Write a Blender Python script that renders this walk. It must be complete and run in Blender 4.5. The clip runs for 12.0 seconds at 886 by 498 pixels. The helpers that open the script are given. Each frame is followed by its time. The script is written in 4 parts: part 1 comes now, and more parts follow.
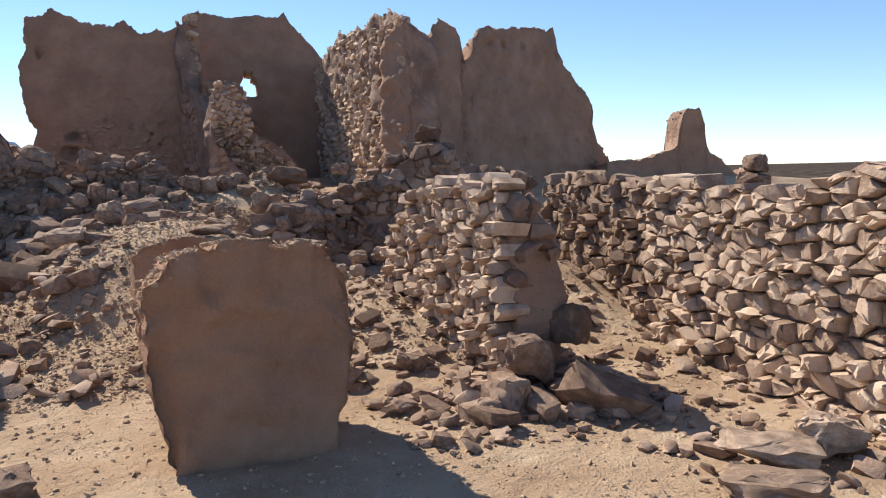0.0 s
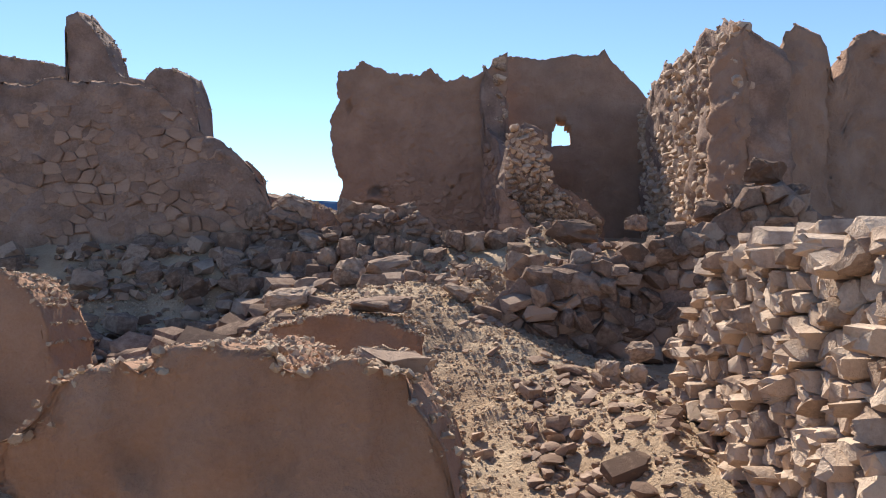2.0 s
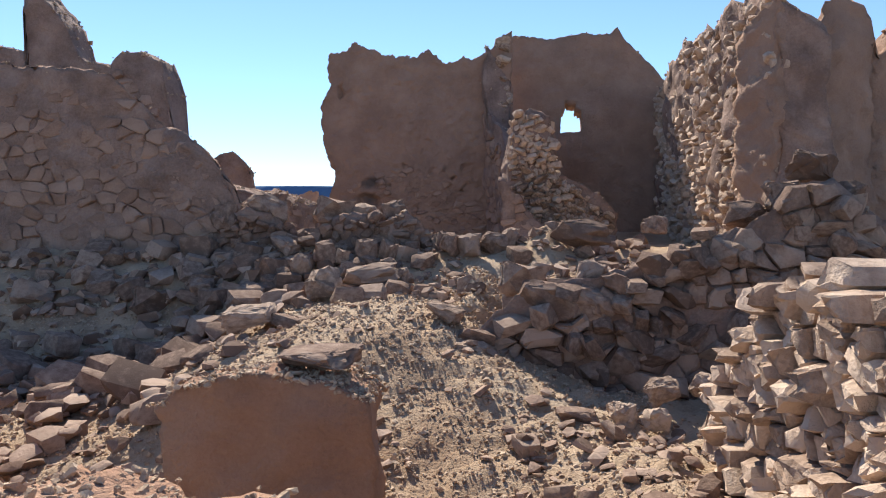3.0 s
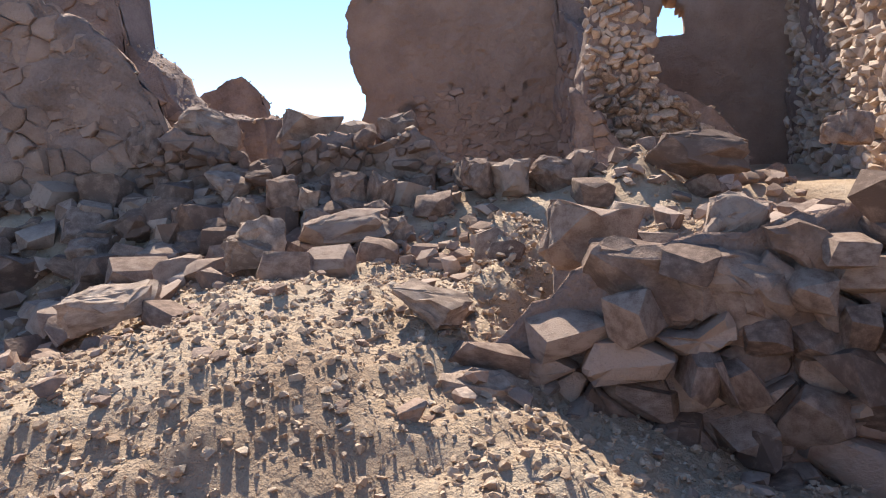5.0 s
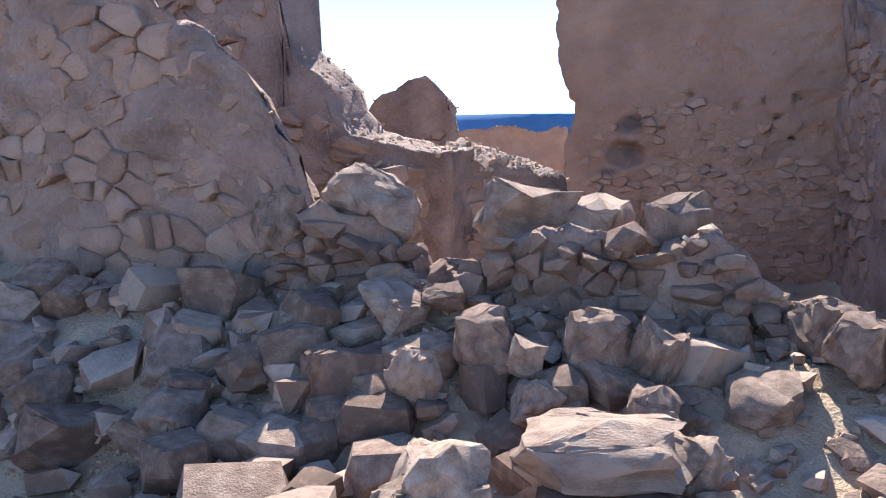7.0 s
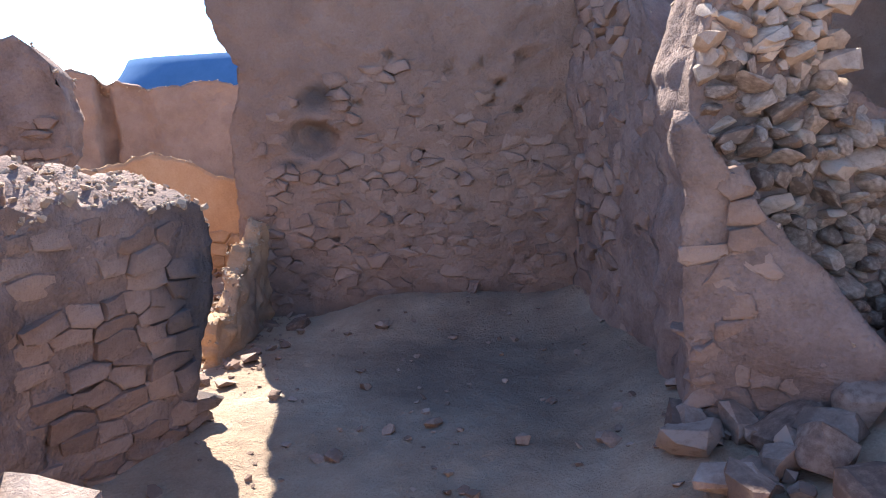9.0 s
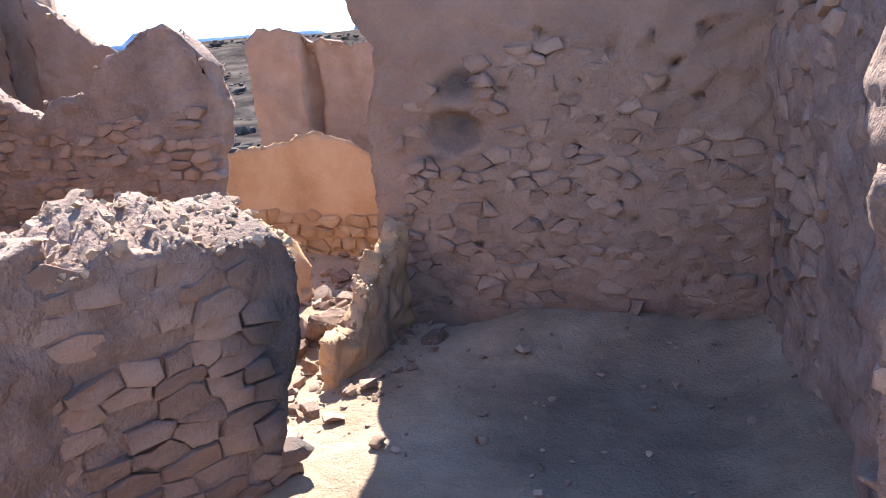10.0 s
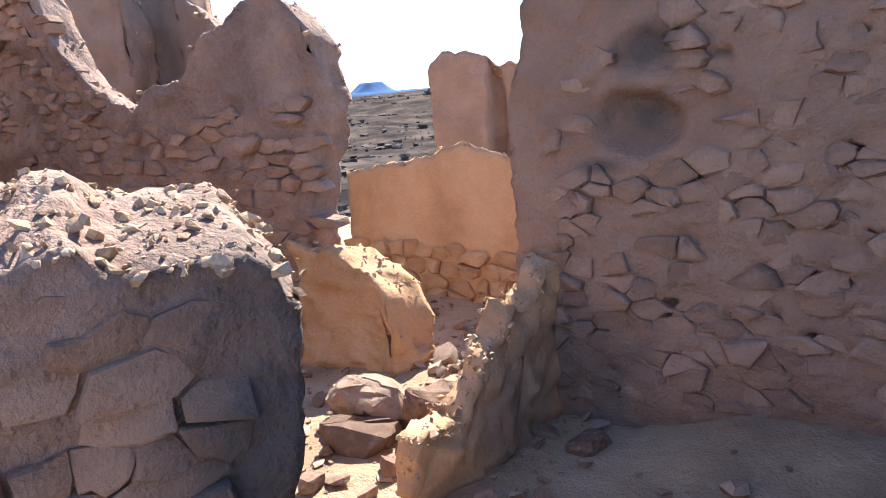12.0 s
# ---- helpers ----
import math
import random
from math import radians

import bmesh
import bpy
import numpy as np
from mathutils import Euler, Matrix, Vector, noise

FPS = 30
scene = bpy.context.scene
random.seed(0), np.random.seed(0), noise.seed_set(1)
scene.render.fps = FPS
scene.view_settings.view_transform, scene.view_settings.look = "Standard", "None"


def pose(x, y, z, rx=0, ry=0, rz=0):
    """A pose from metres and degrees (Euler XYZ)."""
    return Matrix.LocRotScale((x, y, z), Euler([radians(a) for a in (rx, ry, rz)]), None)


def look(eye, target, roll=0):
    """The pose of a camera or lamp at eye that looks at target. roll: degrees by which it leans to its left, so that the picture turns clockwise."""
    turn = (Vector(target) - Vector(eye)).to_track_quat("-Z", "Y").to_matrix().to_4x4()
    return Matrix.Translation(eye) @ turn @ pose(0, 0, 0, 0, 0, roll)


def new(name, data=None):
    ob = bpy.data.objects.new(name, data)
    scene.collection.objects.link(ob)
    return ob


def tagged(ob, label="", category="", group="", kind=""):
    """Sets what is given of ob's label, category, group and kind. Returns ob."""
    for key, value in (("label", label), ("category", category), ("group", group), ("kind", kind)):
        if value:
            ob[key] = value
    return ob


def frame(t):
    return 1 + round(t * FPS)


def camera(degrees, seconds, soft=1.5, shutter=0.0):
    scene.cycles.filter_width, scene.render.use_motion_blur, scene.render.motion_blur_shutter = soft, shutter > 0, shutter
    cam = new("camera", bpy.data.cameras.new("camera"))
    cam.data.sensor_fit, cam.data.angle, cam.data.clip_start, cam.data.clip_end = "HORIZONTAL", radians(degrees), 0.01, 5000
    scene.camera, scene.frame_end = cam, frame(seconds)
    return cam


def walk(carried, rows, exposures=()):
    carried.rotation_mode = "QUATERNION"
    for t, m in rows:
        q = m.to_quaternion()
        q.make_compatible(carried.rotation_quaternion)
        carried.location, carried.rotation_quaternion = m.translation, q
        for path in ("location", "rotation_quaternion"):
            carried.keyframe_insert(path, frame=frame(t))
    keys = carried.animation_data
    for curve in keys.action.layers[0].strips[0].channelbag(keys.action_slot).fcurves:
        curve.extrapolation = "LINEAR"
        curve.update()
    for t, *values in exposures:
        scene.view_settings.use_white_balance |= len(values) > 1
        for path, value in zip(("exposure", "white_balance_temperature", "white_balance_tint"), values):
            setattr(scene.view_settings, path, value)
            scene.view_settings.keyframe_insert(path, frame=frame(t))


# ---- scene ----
cam = camera(60.1, 12.0, 1.1)
PATH = [
    (0, (1.963, 3.762, 1.629), (2.707, 5.607, 1.422), -1.3),
    (0.5, (2.308, 4.349, 1.518), (2.915, 6.248, 1.36), -0.7),
    (1, (2.713, 4.9, 1.404), (3.015, 6.876, 1.357), -0.4),
    (1.5, (2.979, 5.631, 1.393), (2.888, 7.629, 1.379), -0.2),
    (2, (3.172, 6.236, 1.533), (3.042, 8.232, 1.504), -0.4),
    (2.5, (3.231, 6.839, 1.662), (3.074, 8.832, 1.61), -1.1),
    (2.7, (3.263, 7.005, 1.731), (3.105, 8.998, 1.66), -0.9),
    (4.3, (3.539, 9.087, 1.507), (3.27, 11.069, 1.468), -1.8),
    (4.5, (3.54, 9.391, 1.499), (3.205, 11.361, 1.421), -1.7),
    (5, (3.472, 10.198, 1.527), (3.079, 12.149, 1.333), -2.1),
    (5.5, (3.343, 10.758, 1.672), (2.708, 12.643, 1.462), -4.7),
    (6, (2.939, 11.229, 1.787), (2.156, 13.057, 1.579), 1.5),
    (6.5, (2.777, 11.68, 1.975), (1.923, 13.465, 1.689), -2.4),
    (7, (2.537, 12.162, 2.125), (1.727, 13.973, 1.874), 0.2),
    (7.5, (2.461, 12.69, 2.269), (1.827, 14.568, 2.004), -3.0),
    (7.7, (2.391, 12.904, 2.31), (1.864, 14.808, 2.003), -2.7),
    (9.3, (2.7, 15.015, 2.52), (2.502, 16.956, 2.082), -2.8),
    (9.5, (2.815, 15.256, 2.526), (2.486, 17.175, 2.072), -4.3),
    (10, (2.941, 15.673, 2.82), (2.172, 17.434, 2.267), -5.2),
    (10.5, (2.823, 16.15, 2.78), (2.048, 17.905, 2.214), 1.1),
    (11, (2.759, 16.454, 2.77), (1.818, 18.114, 2.173), 0.4),
    (11.5, (2.655, 16.794, 2.478), (1.431, 18.351, 2.196), -1.6),
    (12, (2.341, 17.422, 2.297), (1.123, 18.96, 1.908), -4.8),
]
walk(cam, [(t, look(eye, target, roll)) for t, eye, target, roll in PATH], [(0, 0.56, 6150, 10), (1.5, 0.68, 6200, 10), (2.7, 0.7, 6000, 10), (4.5, 1.1, 6100, 10), (5.5, 1.13, 5650, 10), (6.5, 1.4, 5400, 10), (7.5, 1.76, 5500, 10), (9.5, 1.78, 5400, 10), (10.5, 2.1, 5650, 10), (11.4, 2.12, 5750, 10), (12, 1.86, 5800, 10)])

# ---- world and sun ----
SUN_AZ, SUN_EL = 23.5, 44.5          # degrees to the left of +y, and up
world = bpy.data.worlds.new("world")
scene.world = world
world.use_nodes = True
wn = world.node_tree.nodes
sky = wn.new("ShaderNodeTexSky")
sky.sky_type, sky.sun_disc = "NISHITA", False
sky.sun_elevation, sky.sun_rotation = radians(SUN_EL), radians(-SUN_AZ)
sky.air_density, sky.dust_density, sky.ozone_density, sky.altitude = 0.92, 0.02, 3.0, 1400
world.node_tree.links.new(sky.outputs[0], wn["Background"].inputs[0])
wn["Background"].inputs[1].default_value = 0.115
sun = new("sun", bpy.data.lights.new("sun", "SUN"))
sun.data.energy, sun.data.angle, sun.data.color = 5.0, radians(0.53), (1.0, 0.90, 0.74)
to_sun = Vector((-math.sin(radians(SUN_AZ)) * math.cos(radians(SUN_EL)), math.cos(radians(SUN_AZ)) * math.cos(radians(SUN_EL)), math.sin(radians(SUN_EL))))
sun.rotation_mode = "QUATERNION"
sun.rotation_quaternion = to_sun.to_track_quat("Z", "Y")
sun.location = to_sun * 40


# ---- materials ----
def material(name, dark, mid, light, scale=3.0, grain=40.0, bump=0.35, rough=0.95, vary="", pits=0.0, spread=0.25, gloss=0.15, dark_patches=(), lumps=0.0):
    """Dry mineral surface: broad stains, fine grain, relief; vary: 'object' or 'island' shifts the tone piece by piece."""
    m = bpy.data.materials.new(name)
    m.use_nodes = True
    nt = m.node_tree
    bsdf = nt.nodes["Principled BSDF"]
    bsdf.inputs["Roughness"].default_value = rough
    bsdf.inputs["Specular IOR Level"].default_value = gloss
    link = nt.links.new
    coord = nt.nodes.new("ShaderNodeTexCoord")
    geo = nt.nodes.new("ShaderNodeNewGeometry")
    where = geo.outputs["Position"] if vary != "object" else coord.outputs["Object"]

    def noise_node(sc, detail, roughness=0.6):
        n = nt.nodes.new("ShaderNodeTexNoise")
        n.inputs["Scale"].default_value, n.inputs["Detail"].default_value, n.inputs["Roughness"].default_value = sc, detail, roughness
        link(where, n.inputs["Vector"])
        return n

    broad, fine = noise_node(scale, 5), noise_node(grain, 4, 0.7)
    ramp = nt.nodes.new("ShaderNodeValToRGB")
    e = ramp.color_ramp.elements
    e[0].position, e[0].color = 0.32, (*dark, 1)
    e[1].position, e[1].color = 0.70, (*light, 1)
    k = e.new(0.5)
    k.color = (*mid, 1)
    add = nt.nodes.new("ShaderNodeMath")
    add.operation = "MULTIPLY_ADD"
    link(fine.outputs["Fac"], add.inputs[0])
    add.inputs[1].default_value = 0.35
    sub = nt.nodes.new("ShaderNodeMath")
    sub.operation = "SUBTRACT"
    link(broad.outputs["Fac"], sub.inputs[0])
    sub.inputs[1].default_value = 0.175
    link(sub.outputs[0], add.inputs[2])
    last = add.outputs[0]
    if vary:
        shift = nt.nodes.new("ShaderNodeMath")
        shift.operation = "MULTIPLY_ADD"
        if vary == "object":
            info = nt.nodes.new("ShaderNodeObjectInfo")
            link(info.outputs["Random"], shift.inputs[0])
        else:
            link(geo.outputs["Random Per Island"], shift.inputs[0])
        shift.inputs[1].default_value = spread
        low = nt.nodes.new("ShaderNodeMath")
        low.operation = "SUBTRACT"
        link(last, low.inputs[0])
        low.inputs[1].default_value = spread / 2
        link(low.outputs[0], shift.inputs[2])
        last = shift.outputs[0]
    link(last, ramp.inputs[0])
    colour = ramp.outputs[0]
    for centre, radii, amount in dark_patches:                 # soot stains and other painted dark patches, ragged in outline
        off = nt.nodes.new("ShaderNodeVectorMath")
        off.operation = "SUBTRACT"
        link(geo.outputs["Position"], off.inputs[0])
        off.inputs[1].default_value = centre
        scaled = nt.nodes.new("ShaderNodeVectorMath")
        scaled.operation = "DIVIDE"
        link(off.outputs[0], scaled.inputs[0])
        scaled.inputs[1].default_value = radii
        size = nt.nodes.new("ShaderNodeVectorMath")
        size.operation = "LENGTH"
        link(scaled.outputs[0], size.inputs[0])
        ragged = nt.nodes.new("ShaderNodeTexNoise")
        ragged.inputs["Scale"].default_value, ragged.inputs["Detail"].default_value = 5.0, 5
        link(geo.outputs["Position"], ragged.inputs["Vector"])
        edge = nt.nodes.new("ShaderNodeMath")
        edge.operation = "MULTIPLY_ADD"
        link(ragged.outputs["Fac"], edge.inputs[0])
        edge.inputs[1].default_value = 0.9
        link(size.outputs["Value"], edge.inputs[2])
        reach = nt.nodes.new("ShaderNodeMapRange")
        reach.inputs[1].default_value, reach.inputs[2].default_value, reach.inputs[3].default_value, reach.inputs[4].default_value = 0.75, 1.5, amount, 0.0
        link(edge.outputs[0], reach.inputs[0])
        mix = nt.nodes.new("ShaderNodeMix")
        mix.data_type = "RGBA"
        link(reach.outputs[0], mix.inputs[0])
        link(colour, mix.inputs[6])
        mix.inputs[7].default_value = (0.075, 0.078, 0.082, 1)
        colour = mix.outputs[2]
    link(colour, bsdf.inputs["Base Color"])
    height = fine.outputs["Fac"]
    if pits:
        vor = nt.nodes.new("ShaderNodeTexVoronoi")
        vor.inputs["Scale"].default_value = 22
        link(where, vor.inputs["Vector"])
        pit = nt.nodes.new("ShaderNodeMapRange")
        pit.inputs[1].default_value, pit.inputs[2].default_value = 0.0, 0.28
        link(vor.outputs["Distance"], pit.inputs[0])
        both = nt.nodes.new("ShaderNodeMath")
        both.operation = "MULTIPLY_ADD"
        link(pit.outputs[0], both.inputs[0])
        both.inputs[1].default_value = pits
        link(fine.outputs["Fac"], both.inputs[2])
        height = both.outputs[0]
    if lumps:                                          # hand-sized unevenness of mud and earth
        hand = noise_node(11.0, 6, 0.62)
        add_lumps = nt.nodes.new("ShaderNodeMath")
        add_lumps.operation = "MULTIPLY_ADD"
        link(hand.outputs["Fac"], add_lumps.inputs[0])
        add_lumps.inputs[1].default_value = lumps
        link(height, add_lumps.inputs[2])
        height = add_lumps.outputs[0]
    bn = nt.nodes.new("ShaderNodeBump")
    bn.inputs["Strength"].default_value, bn.inputs["Distance"].default_value = bump, 0.03
    link(height, bn.inputs["Height"])
    link(bn.outputs[0], bsdf.inputs["Normal"])
    return m


# soot; second entry paints in the lower hollow's shade, last darkens the wall's foot
SOOT_AND_SHADE = [((0.66, 20.35, 0.85), (0.38, 0.6, 0.55), 0.85), ((0.90, 20.75, 2.12), (0.26, 0.3, 0.17), 0.75), ((0.95, 20.75, 2.44), (0.2, 0.3, 0.13), 0.75), ((0.72, 20.75, 1.92), (0.14, 0.3, 0.05), 0.6),
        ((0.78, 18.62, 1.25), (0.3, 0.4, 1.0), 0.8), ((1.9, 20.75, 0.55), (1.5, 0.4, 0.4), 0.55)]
FLOOR_DARK = [((2.3, 19.4, 0.7), (1.5, 1.9, 0.7), 0.5)]     # darker, greyer patch over the chamber floor
ADOBE = material("adobe_mud", (0.315, 0.2, 0.143), (0.375, 0.24, 0.17), (0.44, 0.29, 0.208), 2.2, 55, 0.75, pits=0.25, dark_patches=SOOT_AND_SHADE, lumps=2.6)
MUD_BRICK = material("red_brown_mud_brick", (0.31, 0.178, 0.115), (0.385, 0.226, 0.146), (0.455, 0.28, 0.188), 1.8, 55, 0.7, pits=0.2, lumps=2.2)
# ochre plaster, warmer and paler than ADOBE: bounced light put into the colour
ADOBE_WARM = material("ochre_plaster_bounce_tint", (0.42, 0.245, 0.13), (0.54, 0.33, 0.18), (0.62, 0.41, 0.25), 1.4, 50, 0.4, pits=0.2, dark_patches=SOOT_AND_SHADE, lumps=1.8)
MASONRY = material("stone_and_mud_masonry", (0.21, 0.14, 0.108), (0.31, 0.21, 0.162), (0.41, 0.285, 0.22), 3.0, 38, 0.7, pits=0.5, dark_patches=SOOT_AND_SHADE, lumps=2.5)
# lighter copy for pier and right wall, sunlight partly put into the colour
STONE = material("brown_sandstone", (0.27, 0.185, 0.132), (0.45, 0.32, 0.232), (0.62, 0.465, 0.345), 5.0, 45, 0.6, vary="object", spread=0.42)
# darker copies of STONE; shade on the rubble partly put into their colour
STONE_DARK = material("brown_stone_shaded_copy", (0.185, 0.12, 0.087), (0.295, 0.196, 0.142), (0.43, 0.305, 0.225), 5.0, 45, 0.6, vary="object", spread=0.42)
STONE_BITS = material("sandstone_bits", (0.20, 0.13, 0.093), (0.32, 0.215, 0.155), (0.46, 0.33, 0.245), 5.0, 45, 0.5, vary="island", spread=0.42)
EARTH = material("sandy_earth", (0.37, 0.245, 0.155), (0.50, 0.35, 0.228), (0.60, 0.45, 0.31), 1.3, 60, 0.9, lumps=1.9, dark_patches=FLOOR_DARK)
CLODS = material("dry_earth_clods", (0.37, 0.25, 0.163), (0.50, 0.355, 0.238), (0.60, 0.455, 0.32), 6.0, 60, 0.6, vary="island", spread=0.35)
MUDSTONE = material("mud_coated_stone", (0.275, 0.175, 0.126), (0.36, 0.233, 0.167), (0.44, 0.295, 0.215), 4.0, 45, 0.75, vary="object", spread=0.34, pits=0.3, dark_patches=SOOT_AND_SHADE)
# stones of the ochre wall carry the same bounced-light tint
OCHRE_STONE = material("ochre_stone_bounce_tint", (0.38, 0.23, 0.125), (0.49, 0.31, 0.175), (0.58, 0.39, 0.24), 4.0, 45, 0.6, vary="object", spread=0.25, pits=0.3)
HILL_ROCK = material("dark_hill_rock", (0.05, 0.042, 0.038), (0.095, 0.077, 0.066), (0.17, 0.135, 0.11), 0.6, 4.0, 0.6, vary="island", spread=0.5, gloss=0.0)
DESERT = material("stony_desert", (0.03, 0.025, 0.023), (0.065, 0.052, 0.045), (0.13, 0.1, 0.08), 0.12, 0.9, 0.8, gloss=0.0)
# distance haze is painted in: the rock itself is coloured blue
MESA = material("mountain_rock_painted_haze", (0.10, 0.15, 0.24), (0.12, 0.18, 0.29), (0.15, 0.21, 0.33), 0.004, 0.03, 0.2, gloss=0.0)


# ---- geometry helpers ----
def lattice(i, j, k, seed):
    h = (i * 374761393 + j * 668265263 + k * 2147483647 + seed * 1274126177) & 0x7FFFFFFF
    h = ((h ^ (h >> 13)) * 1274126177) & 0x7FFFFFFF
    return ((h ^ (h >> 16)) & 0xFFFF) / 32767.5 - 1.0


def value_noise(p, seed=0):
    b = np.floor(p).astype(np.int64)
    f = p - b
    f = f * f * (3 - 2 * f)
    out = 0
    for dx in (0, 1):
        for dy in (0, 1):
            for dz in (0, 1):
                w = (f[:, 0] if dx else 1 - f[:, 0]) * (f[:, 1] if dy else 1 - f[:, 1]) * (f[:, 2] if dz else 1 - f[:, 2])
                out = out + w * lattice(b[:, 0] + dx, b[:, 1] + dy, b[:, 2] + dz, seed)
    return out


def fbm(p, scale, octaves=4, seed=0, gain=0.5):
    p = np.asarray(p, float) * scale
    total, amp = 0, 1.0
    for o in range(octaves):
        total = total + amp * value_noise(p * 2.03 ** o + 17.3 * o, seed + o)
        amp *= gain
    return total


def smooth(a, b, x):
    t = np.clip((np.asarray(x, float) - a) / (b - a), 0, 1)
    return t * t * (3 - 2 * t)


def mesh(name, verts, faces, mat, shade=True):
    me = bpy.data.meshes.new(name)
    me.from_pydata([tuple(v) for v in verts], [], [tuple(int(i) for i in f) for f in faces])
    me.materials.append(mat)
    if shade:
        me.polygons.foreach_set("use_smooth", [True] * len(me.polygons))
    me.update()
    return me


def structure(name, me, label, category="wall"):
    return tagged(new(name, me), label, category, "", "structure")


def part(name, me, parent, label="", m=None):
    ob = new(name, me)
    ob.parent = parent
    if m is not None:
        ob.matrix_basis = m
    if label:
        ob["label"] = label
    return ob


def ground_height(x, y):
    """The lie of the land: flat court, earth mound, rubble bank, lower chamber floor, then the hill falling away."""
    x, y = np.asarray(x, float), np.asarray(y, float)
    h = smooth(9.3, 13.3, y) * (0.45 + 0.6 * np.exp(-((x - 2.2) / 1.5) ** 2))
    h = h + 0.30 * np.exp(-((x - 4.15) / 0.5) ** 2 - ((y - 10.5) / 1.0) ** 2)
    h = h + 0.45 * np.exp(-((x - 5.9) / 0.8) ** 2 - ((y - 10.8) / 1.3) ** 2)
    h = h + (1.0 - h) * smooth(13.3, 14.6, y) * smooth(7.5, 6.0, x)
    h = np.maximum(h, 1.16 * smooth(12.75, 13.1, y) * smooth(2.75, 3.75, x) * smooth(9.0, 7.0, x))
    h = h + 0.46 * np.exp(-((y - 15.2) / 0.66) ** 2) * smooth(4.6, 3.6, x)
    floor = 0.62 + 0.5 * smooth(3.4, 5.0, x)
    h = h + (floor - h) * smooth(15.6, 16.7, y)
    h = h + smooth(16.6, 17.2, y) * smooth(0.7, 1.5, x) * (0.16 * smooth(20.0, 20.7, y) + 0.22 * smooth(2.7, 3.4, x)) * smooth(23.0, 21.0, y)
    r = np.hypot(x - 3, y - 12)
    way = np.arctan2(-(x - 3), y - 12)
    valley = -7.0 * smooth(16, 60, r) + 12.0 * smooth(60, 300, r) * (0.55 + 0.45 * np.cos((way - 0.75) * 2.0)) - 6.0 * smooth(420, 1500, r)
    return h * (1 - smooth(12, 26, r)) + valley


def ground_surface(x, y):
    """The land with its lumps and clods."""
    x, y = np.asarray(x, float), np.asarray(y, float)
    p = np.stack([x, y, np.zeros_like(x)], 1)
    r = np.hypot(x - 3, y - 12)
    near = 1 - smooth(9, 20, r)
    lump = smooth(9.6, 11.5, y) * smooth(16.6, 15.6, y)
    z = ground_height(x, y) + near * ((0.03 + 0.06 * lump) * fbm(p, 1.3, 3, 5) + (0.014 + 0.03 * lump) * (np.abs(fbm(p, 7.5, 4, 9, 0.55)) - 0.3))
    return z + smooth(25, 90, r) * (2.2 * fbm(p, 0.03, 5, 21) + 0.6 * fbm(p, 0.2, 3, 31)) * (1 - smooth(900, 2500, r))


